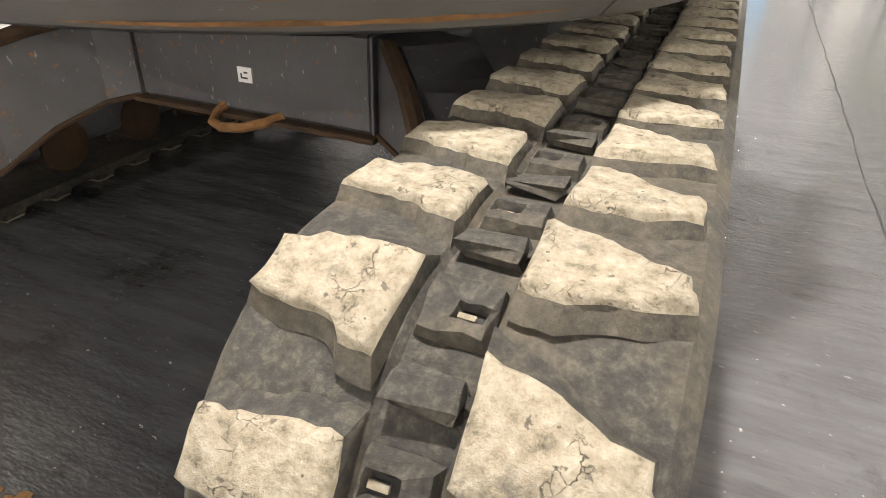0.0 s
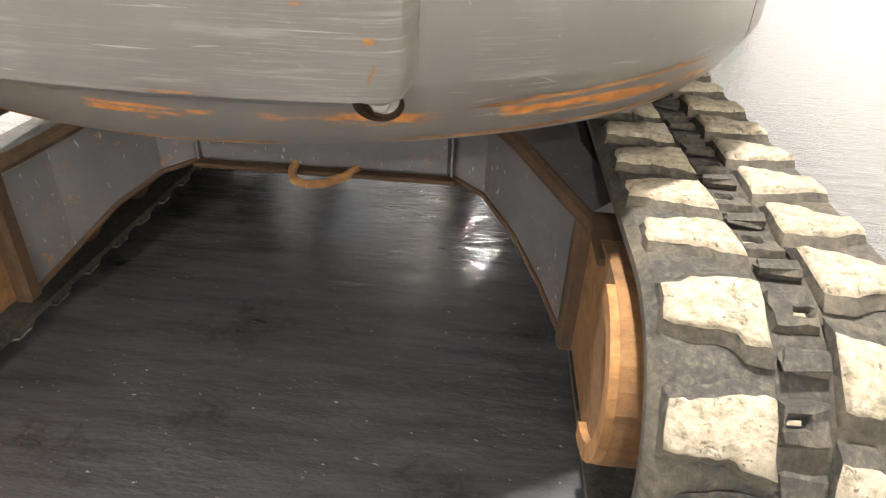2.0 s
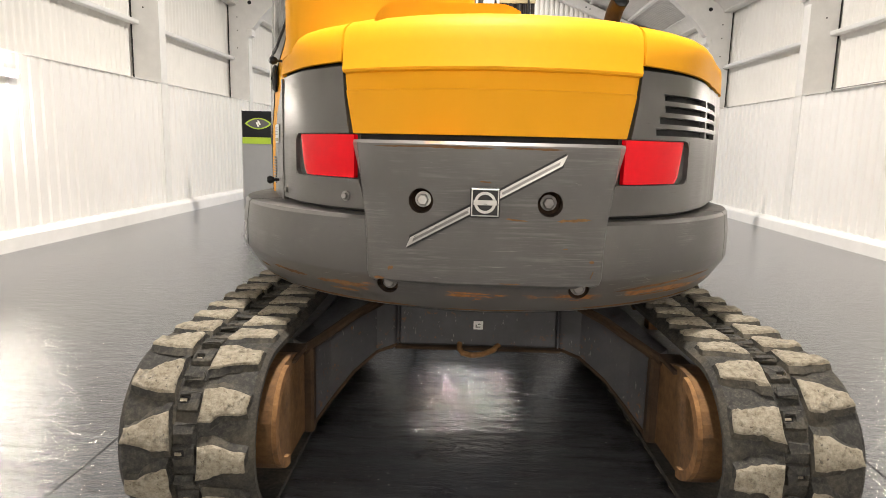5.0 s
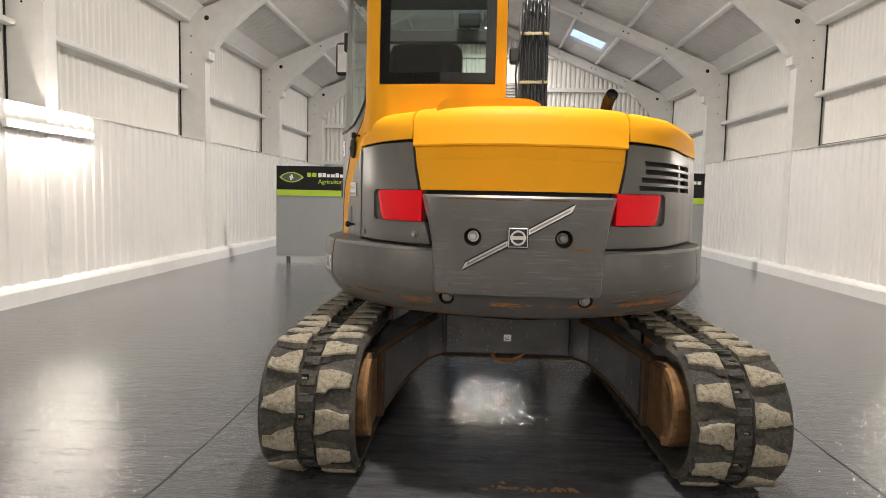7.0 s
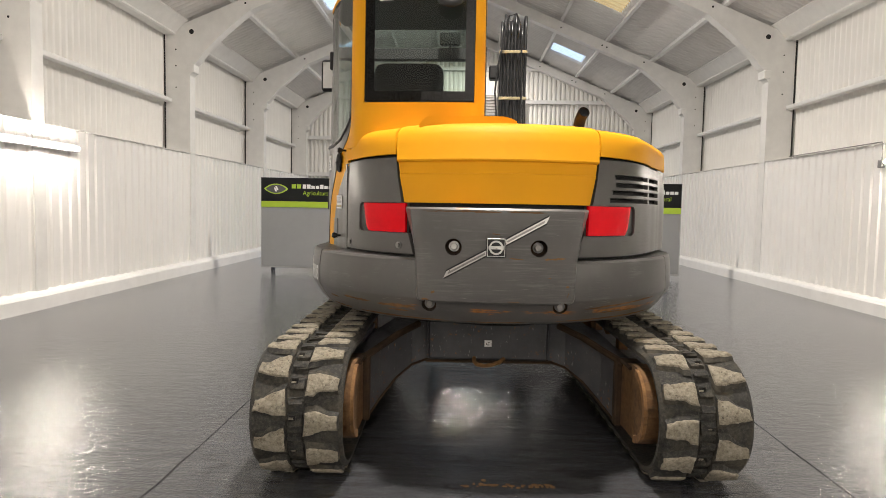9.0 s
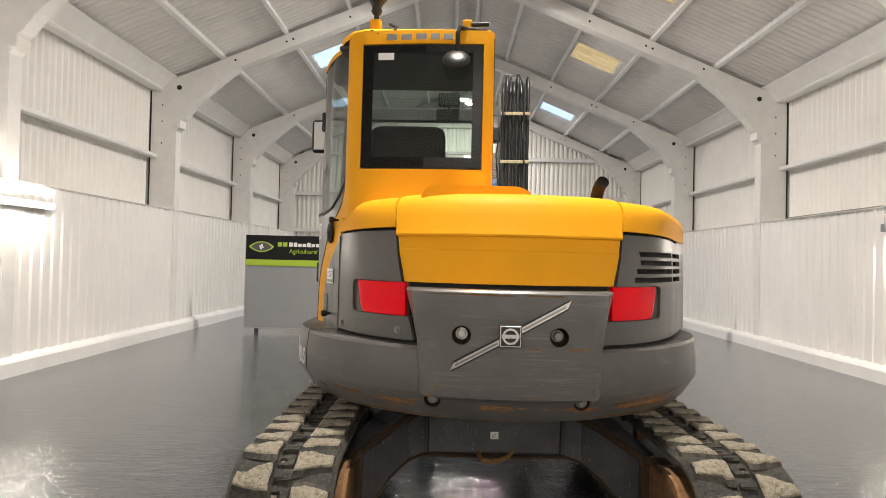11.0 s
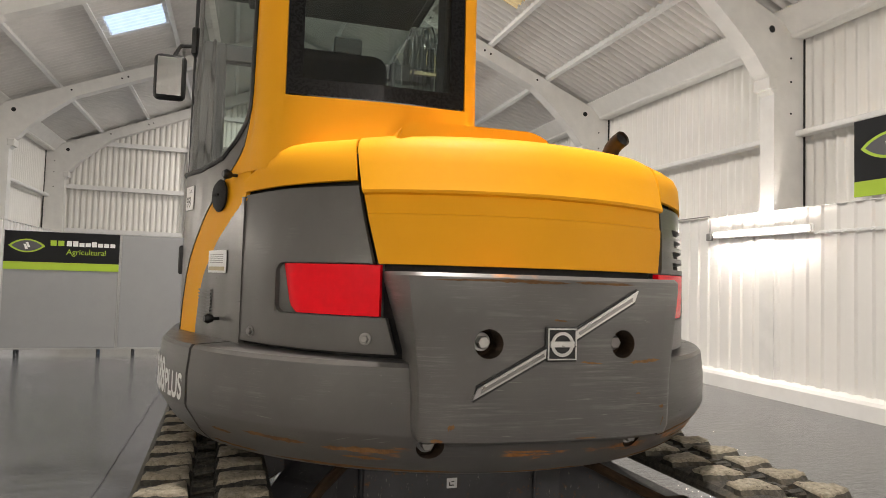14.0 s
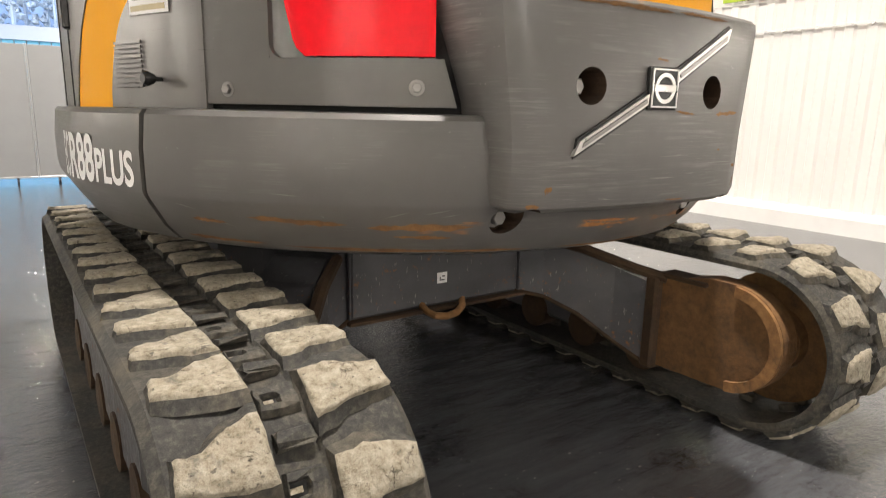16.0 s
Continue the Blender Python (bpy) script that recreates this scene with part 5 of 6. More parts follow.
def build_body():
    # near-black sheet behind the panels, painted as the shade of the engine bay
    bm = bmesh.new()
    ts = spread(-64, 118, 44)
    rings = [[bm.verts.new(body(t, z, -0.034 if z < 1.7 else -0.05)) for z in (1.05, 1.36, 1.55, 1.66, 1.70)] for t in ts]
    for a, b in zip(rings, rings[1:]):
        for k in range(4):
            bm.faces.new((a[k], b[k], b[k + 1], a[k + 1]))
    part("bay_shade", bm, DARK, EXC, "near-black sheet painted as the shade behind the panels")
    bm = bmesh.new()
    lathe(bm, [(0.9, 0.73), (0.98, 0.76), (0.98, 1.06), (0.9, 1.07)], Matrix.Identity(4), 48)
    box(bm, -0.95, 0.95, -0.2, 1.15, 0.73, 1.06, 0.02)
    part("turntable_deck", bm, GREY, EXC, "dark grey deck plate")
    # grey quarter panels with lamp recesses, slots in one of them
    for s in (-1, 1):
        t_end = 57.0 if s < 0 else 92
        slots = [1.366 + 0.0405 * k for k in range(4)] if s > 0 else []
        zs = sorted(set(spread(1.088, 1.192, 3) + [LAMP_Z[0], LAMP_Z[1]] + spread(1.352, 1.54, 5) + [1.56, 1.585] + [q for z in slots for q in (z, z + 0.0245)]))
        lo = lambda z: HOOD_EDGE(max(z, 1.30)) + 0.85
        if s > 0:
            ts0 = sorted(set([LAMP_T[1], 33.0, 57.5, 59.2, 76.0] + spread(27, 92, 36)))
        else:
            ts0 = sorted(set([LAMP_T[1]] + spread(27, t_end, 26)))
        cols = [None] + ts0[1:]
        near = lambda z: lo(z) if z > 1.345 else (22.6 if s < 0 else 21.8) + (z - 1.09) / 0.255 * (3.9 if s < 0 else 4.6)
        tm = lambda i, z: near(z) if cols[i] is None else max(cols[i], near(z) + 0.02 * i)
        top = lambda t: 1.59 - 0.022 * min(1, max(0, (t - 32) / 32)) ** 1.5
        order = list(range(len(cols)))
        def at(i, z):
            t = tm(i, z)
            zz = min(z, top(t)) if z > 1.57 else z
            return body(s * t, zz)
        def skip(i, j):
            a = cols[i] if cols[i] is not None else 26.0
            b, z0, z1 = cols[i + 1], zs[j], zs[j + 1]
            if z0 >= LAMP_Z[0] - 1e-6 and z1 <= LAMP_Z[1] + 1e-6 and b <= LAMP_T[1] + 1e-6:
                return True
            for q in slots:
                if z0 >= q - 1e-6 and z1 <= q + 0.02456 and a >= 33 + (q - 1.37) * 18 - 1e-6 and b <= 76.0 + 1e-6 and not (a >= 57.5 - 1e-6 and b <= 59.2 + 1e-6):
                    return True
            return False
        bm = bmesh.new()
        shell(bm, order, zs, at, 0.022 * s, skip)
        bmesh.ops.recalc_face_normals(bm, faces=bm.faces)
        pn = smooth(part("quarter_panel", bm, GREY, EXC, "dark grey rear corner panel with a lamp recess" + (" and cooling slots" if s > 0 else "")), 30)
        bm = bmesh.new()
        shell(bm, spread(25.0, 42.0, 8) + [43.0, 44.0, 45.0, LAMP_T[1], LAMP_T[1] + 0.5], [LAMP_Z[0] - 0.006, LAMP_Z[1] + 0.006],
              lambda t, z: body(s * t, z, -0.034 + 0.018 * min(1.0, max(0.0, (t - 42.0) / 4.0)) ** 1.5), 0.006 * s)
        for zc, dz in ((LAMP_Z[1], -1), (LAMP_Z[0], 1)):
            arc = [(LAMP_T[1] + 0.1, zc + dz * 0.034)] + [(LAMP_T[1] - 1.9 * (1 - math.cos(a)), zc + dz * 0.034 * (1 - math.sin(a))) for a in [math.pi / 2 * k / 6 for k in range(7)]] + [(LAMP_T[1] + 0.1, zc - dz * 0.002)]
            prism(bm, arc, lambda u, v, w: body(s * u, v, w), -0.020, -0.001)
        bmesh.ops.recalc_face_normals(bm, faces=bm.faces)
        part("lamp_recess", bm, GREY, pn, "dark grey rounded lamp recess")
        bm = bmesh.new()
        zs2 = spread(LAMP_Z[0] + 0.004, LAMP_Z[1] - 0.004, 8)
        edge = lambda z: 44.4 - 1.6 * max(0, (1.23 - z) / 0.04) ** 2 - 2.0 * (1.35 - z) / 0.15
        shell(bm, spread(0, 1, 14), zs2, lambda u, z: body(s * (25.2 + (edge(z) - 25.2) * u), z, 0.001 - 0.012 * max(0, u - 0.93) / 0.07), 0.02 * s)
        bmesh.ops.recalc_face_normals(bm, faces=bm.faces)
        smooth(part("tail_reflector", bm, RED, EXC, "red plastic tail reflector in the corner panel"), 40)
        if s < 0:
            hexbolt(pn, -53.0, 1.122)
            hexbolt(pn, -27.3, 1.130)
        # yellow shoulder above it
        bm = bmesh.new()
        zs3 = [1.0] + [0.985, 0.96, 0.92, 0.86, 0.78, 0.68, 0.56, 0.42, 0.26, 0.10, 0.0]
        zs3 = zs3[::-1]
        def shoulder(t, u):
            z0 = top(abs(t)) + 0.012
            zt = 1.757 if t > 0 else 1.757 - 0.105 * max(0.0, (-t - 47) / 10.5) ** 1.5
            z = z0 + (1.757 - z0) * (1 - (1 - u) ** 1.7)
            x, y, z = body(t, z, 0.006)
            w = max(0.0, (abs(t) - 35) / 25) * max(0.0, u - 0.45) ** 2 * 0.7
            return (x * (1 - min(w, 0.5)), y * (1 - min(w, 0.5)), z0 + (z - z0) * (zt - z0) / (1.757 - z0))
        t1 = 57.5 if s < 0 else 92
        def sh(k, u):
            z = 1.597 + 0.16 * u
            t = HOOD_EDGE(z) + 0.95 + (t1 - HOOD_EDGE(z) - 0.95) * k
            return shoulder(s * t, u)
        shell(bm, spread(0, 1, 24), zs3, sh, 0.012 * s)
        bmesh.ops.recalc_face_normals(bm, faces=bm.faces)
        smooth(part("shoulder_panel", bm, YELLOW, EXC, "yellow shoulder panel beside the engine hood"), 40)
    # engine hood
    HK = [(1.35, 0.996), (1.45, 0.989), (1.496, 0.985), (1.500, 0.981), (1.548, 0.974), (1.556, 0.972), (1.561, 0.984), (1.570, 0.985), (1.60, 0.973), (1.655, 0.957), (1.70, 0.940), (1.728, 0.922), (1.748, 0.895), (1.760, 0.855), (1.767, 0.80), (1.770, 0.72), (1.771, 0.60), (1.7712, 0.45)]
    bm = bmesh.new()
    shell(bm, spread(-1, 1, 40), [z for z, _ in HK], lambda u, z: polar(u * HOOD_EDGE(z), lerp(abs(u * HOOD_EDGE(z)), BODY_R) * lerp(z, HK), z), 0.014)
    bmesh.ops.recalc_face_normals(bm, faces=bm.faces)
    hood = smooth(part("engine_hood", bm, YELLOW, EXC, "yellow engine hood with a raised ridge"), 24)
    bm = bmesh.new()
    prism(bm, [(-0.42, 1.715), (0.12, 1.715), (0.105, 1.772), (0.062, 1.795), (0.03, 1.802), (-0.355, 1.802), (-0.375, 1.795), (-0.402, 1.772)], lambda u, v, w: (u, w, v), -0.905, -0.40)
    bmesh.ops.bevel(bm, geom=[e for e in bm.edges], offset=0.008, segments=2, affect="EDGES")
    part("hood_bump", bm, YELLOW, hood, "raised plateau on the hood")
    # exhaust
    ex = [(0.44, -0.70, 1.68), (0.44, -0.70, 1.765), (0.442, -0.704, 1.79), (0.446, -0.718, 1.815), (0.451, -0.742, 1.834), (0.457, -0.772, 1.845)]
    bm = bmesh.new()
    tube(bm, ex, 0.030, 16, caps=False)
    tube(bm, ex[::-1], 0.026, 16, caps=False)
    bmesh.ops.recalc_face_normals(bm, faces=bm.faces)
    p = smooth(part("exhaust_pipe", bm, STEEL, EXC, "heat-browned curved exhaust pipe"), 50)
    p.data.materials.clear()
    p.data.materials.append(EXHAUST)
    # near-black disc inside the tip, painted as the shade of the hollow pipe
    bm = bmesh.new()
    tube(bm, [(0.4535, -0.754, 1.8385), (0.4550, -0.762, 1.8415)], 0.0262, 16)
    part("mouth_shade", bm, DARK, p, "black disc painted as the shade inside the pipe mouth")


def eased(table, n=6):
    """A table with its corners rounded: points between, on a smooth curve."""
    out = []
    for k in range(len(table) - 1):
        p0, p1, p2, p3 = (table[min(max(k + d, 0), len(table) - 1)] for d in (-1, 0, 1, 2))
        for j in range(n):
            f = j / n
            y = 0.5 * (2 * p1[1] + (p2[1] - p0[1]) * f + (2 * p0[1] - 5 * p1[1] + 4 * p2[1] - p3[1]) * f * f + (3 * p1[1] - p0[1] - 3 * p2[1] + p3[1]) * f ** 3)
            out.append((p1[0] + (p2[0] - p1[0]) * f, y))
    return out + [table[-1]]


SWOOSH_IN = eased([(1.07, 81.4), (1.17, 80.6), (1.305, 77.3), (1.41, 71.0), (1.497, 63.8), (1.565, 57.6)])
SWOOSH_OUT = eased([(1.07, 91.2), (1.175, 90.2), (1.34, 86.7), (1.49, 80.8), (1.60, 72.6), (1.68, 66.0), (1.76, 62.8), (1.85, 62.2), (2.70, 62.2)])
GLASS_LOW = [(62.2, 2.0), (62.6, 1.90), (63.5, 1.83), (66, 1.765), (70, 1.715), (76, 1.698), (82, 1.69), (135, 1.70)]


def build_cab():
    # lower grey flank
    bm = bmesh.new()
    shell(bm, spread(0, 1, 14), spread(1.062, 1.565, 24), lambda u, z: side(-(57.4 + (lerp(z, SWOOSH_IN) - 57.4) * u), z), -0.012)
    bmesh.ops.recalc_face_normals(bm, faces=bm.faces)
    fl = smooth(part("flank_panel", bm, GREY, EXC, "dark grey flank panel with louvres, latch and plate"), 40)
    bm = bmesh.new()
    shell(bm, [57.0, 58.0], spread(1.066, 1.57, 4), lambda t, z: side(-t, z, 0.004), -0.02)
    bmesh.ops.recalc_face_normals(bm, faces=bm.faces)
    part("seam_strip", bm, GREY, fl)
    # cab shell in yellow
    bm = bmesh.new()
    shell(bm, spread(0, 1, 10), spread(1.07, 1.565, 24), lambda u, z: side(-(lerp(z, SWOOSH_IN) - 1.2 + (lerp(z, SWOOSH_OUT) + 0.6 - lerp(z, SWOOSH_IN) + 1.2) * u), z, -0.0025), -0.012)
    top = [(1.565, 57.6), (1.62, 56.5), (1.75, 58.0), (1.80, 60.0), (2.7, 60.0)]
    shell(bm, spread(0, 1, 8), spread(1.565, 1.86, 12), lambda u, z: side(-(lerp(z, top) + (lerp(z, SWOOSH_OUT) - lerp(z, top)) * u), z, -0.0025), -0.014)
    # rear corner pillar and rear face: a plan line from the flank round to the far edge
    def rear(u, z):
        k = lerp(z, [(1.6, 1.0), (1.78, 1.0), (1.9, 0.995), (2.56, 0.965), (2.64, 0.955)])
        sweep = max(0.0, (1.84 - z) / 0.26) ** 1.6
        line = [(0.0, Vector(side(-62.3, z))), (0.10, Vector(side(-60.0, z))), (0.16, Vector((-0.835, -0.575 * k, z))), (0.22, Vector((-0.795, -0.640 * k, z))), (0.28, Vector((-0.745, -0.672 * k, z))),
                (0.60, Vector((-0.42, -0.70 * k, z))), (0.93, Vector((-0.128, -0.692 * k, z))), (0.965, Vector((-0.095, -0.683 * k, z))), (0.985, Vector((-0.078, -0.66 * k, z))), (1.0, Vector((-0.072, -0.62 * k, z)))]
        for (a, pa), (b, pb) in zip(line, line[1:]):
            if u <= b:
                p = pa.lerp(pb, (u - a) / (b - a))
                break
        p.y -= 0.05 * sweep * (1 if u > 0.5 else max(0.0, u - 0.3) / 0.2)
        return p
    us = [0, 0.05, 0.10, 0.13, 0.16, 0.19, 0.22, 0.25, 0.28, 0.36, 0.44, 0.52, 0.60, 0.68, 0.76, 0.84, 0.93, 0.965, 0.985, 1.0]
    zs = [1.66, 1.70, 1.74, 1.77, 1.80, 1.84, 1.905, 2.2, 2.545, 2.58, 2.615]
    shell(bm, us, zs, rear, 0.02, lambda i, j: us[i] >= 0.28 - 1e-6 and us[i + 1] <= 0.93 + 1e-6 and zs[j] >= 1.905 - 1e-6 and zs[j + 1] <= 2.545 + 1e-6)
    bmesh.ops.recalc_face_normals(bm, faces=bm.faces)
    cab = smooth(part("cab_shell", bm, YELLOW, EXC, "yellow cab shell with rounded rear pillars"), 40)
    # rear window: black border and tinted pane
    bm = bmesh.new()
    wu, wz = [0.283, 0.335, 0.40, 0.50, 0.60, 0.72, 0.80, 0.87, 0.927], [1.912, 1.965, 2.2, 2.50, 2.540]
    shell(bm, wu, wz, lambda u, z: rear(u, z) + Vector((0, 0.004, 0)), 0.006, lambda i, j: 1 <= i < len(wu) - 2 and 1 <= j < len(wz) - 2)
    rw = part("rear_window", bm, BORDER, EXC, "tinted rear cab window with a black border")
    bm = bmesh.new()
    pane = lambda u, z: rear(u, z) + Vector((0, 0.012, 0))
    V = [[bm.verts.new(pane(u, z)) for z in (1.93, 2.2, 2.53)] for u in wu[:-1] + [0.92]]
    for a, b in zip(V, V[1:]):
        for k in range(2):
            bm.faces.new((a[k], b[k], b[k + 1], a[k + 1]))
    pn = smooth(part("pane", bm, GLASS, rw, "tinted glass pane"))
    pn.visible_shadow = False
    bm = bmesh.new()
    shell(bm, [0.36, 0.44], [2.462, 2.498], lambda u, z: rear(u, z) + Vector((0, -0.001, 0)), 0.002)
    part("window_sticker", bm, WHITE, rw, "small pale sticker on the glass")
    # name bars on the top rail
    for k in range(5):
        u0 = 0.40 + k * 0.075
        bm = bmesh.new()
        shell(bm, [u0, u0 + 0.052], [2.565, 2.596], lambda u, z: rear(u, z) + Vector((0, -0.002, 0)), 0.002)
        part("name_bar", bm, STEEL, cab, "grey bar in place of a letter")
    # side door: dark lower part, gasket and glass
    inv = [(b, a) for a, b in SWOOSH_OUT if a <= 1.761][::-1]
    bm = bmesh.new()
    ts = [62.4, 62.8, 63.5, 64.5, 66, 68, 70, 72, 74, 76, 78, 80, 82, 84, 86, 88, 90, 91.5, 96, 105, 120, 134]
    shell(bm, ts, spread(0, 1, 6), lambda t, v: side(-t, (lambda a, b: a + (b - a) * v)(lerp(t, inv) if t < 91.5 else 1.07, max(lerp(t, GLASS_LOW) + 0.03, (lerp(t, inv) if t < 91.5 else 1.07) + 0.002)), 0.002), -0.012)
    bmesh.ops.recalc_face_normals(bm, faces=bm.faces)
    dr = smooth(part("cab_door", bm, GREY, EXC, "dark grey cab door with a tall glass pane"), 40)
    bm = bmesh.new()
    V = [[bm.verts.new(side(-t, lerp(t, GLASS_LOW) + 0.02 + (2.60 - lerp(t, GLASS_LOW) - 0.02) * v, -0.006)) for v in spread(0, 1, 8)] for t in ts]
    for a, b in zip(V, V[1:]):
        for k in range(8):
            bm.faces.new((a[k], a[k + 1], b[k + 1], b[k]))
    pn = smooth(part("pane", bm, GLASS_SIDE, dr, "tinted door glass"))
    pn.visible_shadow = False
    bm = bmesh.new()
    line = [side(-62.4, z, 0.0) for z in (2.58, 2.3, 2.1)] + [side(-t, lerp(t, GLASS_LOW) + 0.02, 0.0) for t in ts]
    tube(bm, line, 0.011, 8)
    part("gasket", bm, BLACK, dr, "black window gasket")
    bm = bmesh.new()
    for t, w in ((97, 0.016), (133, 0.035)):
        p = Vector(side(-t, 1.7))
        box(bm, p.x - 0.006, p.x + 0.03, p.y - w, p.y + w, 1.07, 2.60, 0.006)
    part("door_post", bm, BLACK, dr)
    # roof
    bm = bmesh.new()
    plan = [(-0.09, -0.62), (-0.74, -0.625), (-0.815, -0.585), (-0.868, -0.515), (-0.892, -0.458)] + [side(-t, 2.6)[:2] for t in (66, 72, 78, 84, 92)] + [(-1.075, 0.30), (-0.072, 0.30), (-0.072, -0.58)]
    cx, cy = -0.5, 0.15
    rings = []
    for f, z in ((1.0, 2.598), (1.005, 2.610), (1.0, 2.627), (0.978, 2.640), (0.93, 2.644)):
        rings.append([bm.verts.new((cx + (x - cx) * f, cy + (y - cy) * f, z + (0.010 if z > 2.642 else 0) - 0.02 * max(0.0, y))) for x, y in plan])
    n = len(plan)
    for a, b in zip(rings, rings[1:]):
        for k in range(n):
            bm.faces.new((a[k], a[(k + 1) % n], b[(k + 1) % n], b[k]))
    bm.faces.new(rings[-1])
    bm.faces.new(rings[0][::-1]).material_index = 1
    bmesh.ops.recalc_face_normals(bm, faces=bm.faces)
    rf = smooth(part("cab_roof", bm, [YELLOW, TRIM], EXC, "yellow cab roof"), 45)
    bm = bmesh.new()
    bm.faces.new([bm.verts.new(v) for v in ((-1.06, 0.95, 2.59), (-0.09, 0.95, 2.59), (-0.09, 0.28, 2.605), (-1.06, 0.28, 2.605))])
    pn = part("roof_hatch", bm, GLASS_SIDE, rf, "tinted glass roof hatch")
    pn.visible_shadow = False
    # other sides of the cab: pillars, sills, glass
    bm = bmesh.new()
    box(bm, -0.098, -0.070, -0.62, -0.53, 1.07, 2.60, 0.01)
    box(bm, -0.098, -0.070, 0.86, 0.97, 1.07, 2.60, 0.01)
    box(bm, -0.098, -0.071, -0.62, 0.97, 1.07, 1.75, 0.006)
    box(bm, -1.10, -0.08, 0.93, 0.98, 1.07, 1.40, 0.01)
    box(bm, -1.10, -1.03, 0.90, 0.98, 1.07, 2.60, 0.01)
    box(bm, -1.10, -0.08, 0.92, 0.98, 2.50, 2.60, 0.01)
    part("front_frame", bm, TRIM, cab, "dark cab posts and sills")
    bm = bmesh.new()
    for q in (((-0.085, 0.86, 1.75), (-0.085, -0.53, 1.75), (-0.085, -0.53, 2.6), (-0.085, 0.86, 2.6)), ((-1.03, 0.955, 1.40), (-0.098, 0.955, 1.40), (-0.098, 0.955, 2.52), (-1.03, 0.955, 2.52))):
        bm.faces.new([bm.verts.new(v) for v in q])
    pn = part("pane", bm, GLASS_SIDE, cab, "clear tinted cab glass")
    pn.visible_shadow = False
    for nm, q in (("rear_shelf", (-0.74, -0.14, -0.63, -0.59, 1.78, 1.93)), ("cab_floor", (-0.96, -0.12, -0.1, 0.9, 1.05, 1.12)),
                  ("inner_pillar", (-0.17, -0.11, -0.56, -0.44, 1.9, 2.56))):
        bm = bmesh.new()
        box(bm, *q, 0.01)
        part(nm, bm, TRIM, cab, "dark plastic cab lining")
    bm = bmesh.new()
    box(bm, -0.90, -0.12, -0.50, 0.30, 2.565, 2.59, 0.006)
    part("headliner", bm, TRIM, cab, "dark grey cab roof lining")
    # seat
    bm = bmesh.new()
    box(bm, -0.72, -0.30, -0.06, 0.42, 1.42, 1.56, 0.05, segments=3)
    box(bm, -0.76, -0.33, -0.32, -0.18, 1.50, 2.21, 0.06, segments=3)
    box(bm, -0.66, -0.36, -0.15, 0.30, 1.15, 1.43, 0.02)
    smooth(part("driver_seat", bm, SEAT, cab, "black cloth driver seat with a headrest"), 50)
    for x in (-0.85, -0.20):
        bm = bmesh.new()
        box(bm, x - 0.06, x + 0.06, -0.2, 0.32, 1.60, 1.72, 0.03, segments=2)
        tube(bm, [(x, 0.22, 1.70), (x, 0.235, 1.80), (x + 0.005, 0.25, 1.90)], [0.02, 0.016, 0.018], 10)
        tube(bm, [(x + 0.005, 0.25, 1.89), (x + 0.006, 0.262, 1.96), (x + 0.006, 0.265, 2.02)], [0.024, 0.034, 0.024], 12)
        smooth(part("joystick_console", bm, BLACK, cab, "black armrest with a joystick"), 50)
    bm = bmesh.new()
    box(bm, -0.44, -0.28, 0.84, 0.90, 2.60, 2.70, 0.01)
    box(bm, -0.37, -0.35, 0.86, 0.88, 2.54, 2.61, 0.0)
    part("monitor", bm, BLACK, cab, "black monitor box")
    # beacon with its post on the roof
    bx, by = -0.70, -0.52
    bm = bmesh.new()
    box(bm, bx - 0.028, bx + 0.028, by - 0.035, by + 0.02, 2.60, 2.715, 0.006)
    bk = part("beacon_bracket", bm, YELLOW, rf, "yellow bracket on the cab roof")
    bm = bmesh.new()
    lathe(bm, [(0.014, 2.70), (0.014, 2.745), (0.022, 2.75), (0.03, 2.765), (0.024, 2.785), (0.030, 2.80), (0.055, 2.83), (0.062, 2.845), (0.062, 2.895)], Matrix.Translation((bx, by, 0)), 20)
    smooth(part("beacon_base", bm, BLACK, rf, "black beacon socket"), 50)
    bm = bmesh.new()
    lathe(bm, [(0.055, 2.895), (0.058, 2.90), (0.052, 3.02), (0.035, 3.04), (0.0, 3.045)], Matrix.Translation((bx, by, 0)), 20)
    smooth(part("beacon_lens", bm, ORANGE, rf, "orange beacon lens"), 50)
    bm = bmesh.new()
    tube(bm, [(bx - 0.01, by - 0.10, 2.625), (bx + 0.03, by - 0.125, 2.60), (bx + 0.07, by - 0.12, 2.598), (bx + 0.11, by - 0.115, 2.615), (bx + 0.12, by - 0.10, 2.645), (bx + 0.09, by - 0.08, 2.665), (bx + 0.08, by - 0.05, 2.68)], 0.008, 8)
    part("beacon_cable", bm, HOSE, rf, "black looped cable")
    # mirror arm at the other rear corner
    mx, my = -0.215, -0.60
    bm = bmesh.new()
    box(bm, mx - 0.025, mx + 0.025, my - 0.03, my + 0.03, 2.62, 2.685, 0.006)
    part("mirror_bracket", bm, YELLOW, rf, "yellow bracket for the rear mirror")
    bm = bmesh.new()
    tube(bm, [(mx + 0.10, my - 0.02, 2.625), (mx, my - 0.05, 2.625), (mx - 0.035, my - 0.09, 2.62), (mx - 0.045, my - 0.10, 2.59), (mx - 0.045, my - 0.10, 2.45)], 0.012, 10)
    tube(bm, [(mx + 0.02, my - 0.02, 2.66), (mx + 0.11, my - 0.02, 2.662)], 0.011, 10)
    part("mirror_arm", bm, BLACK, rf, "black bent mirror arm")
    bm = bmesh.new()
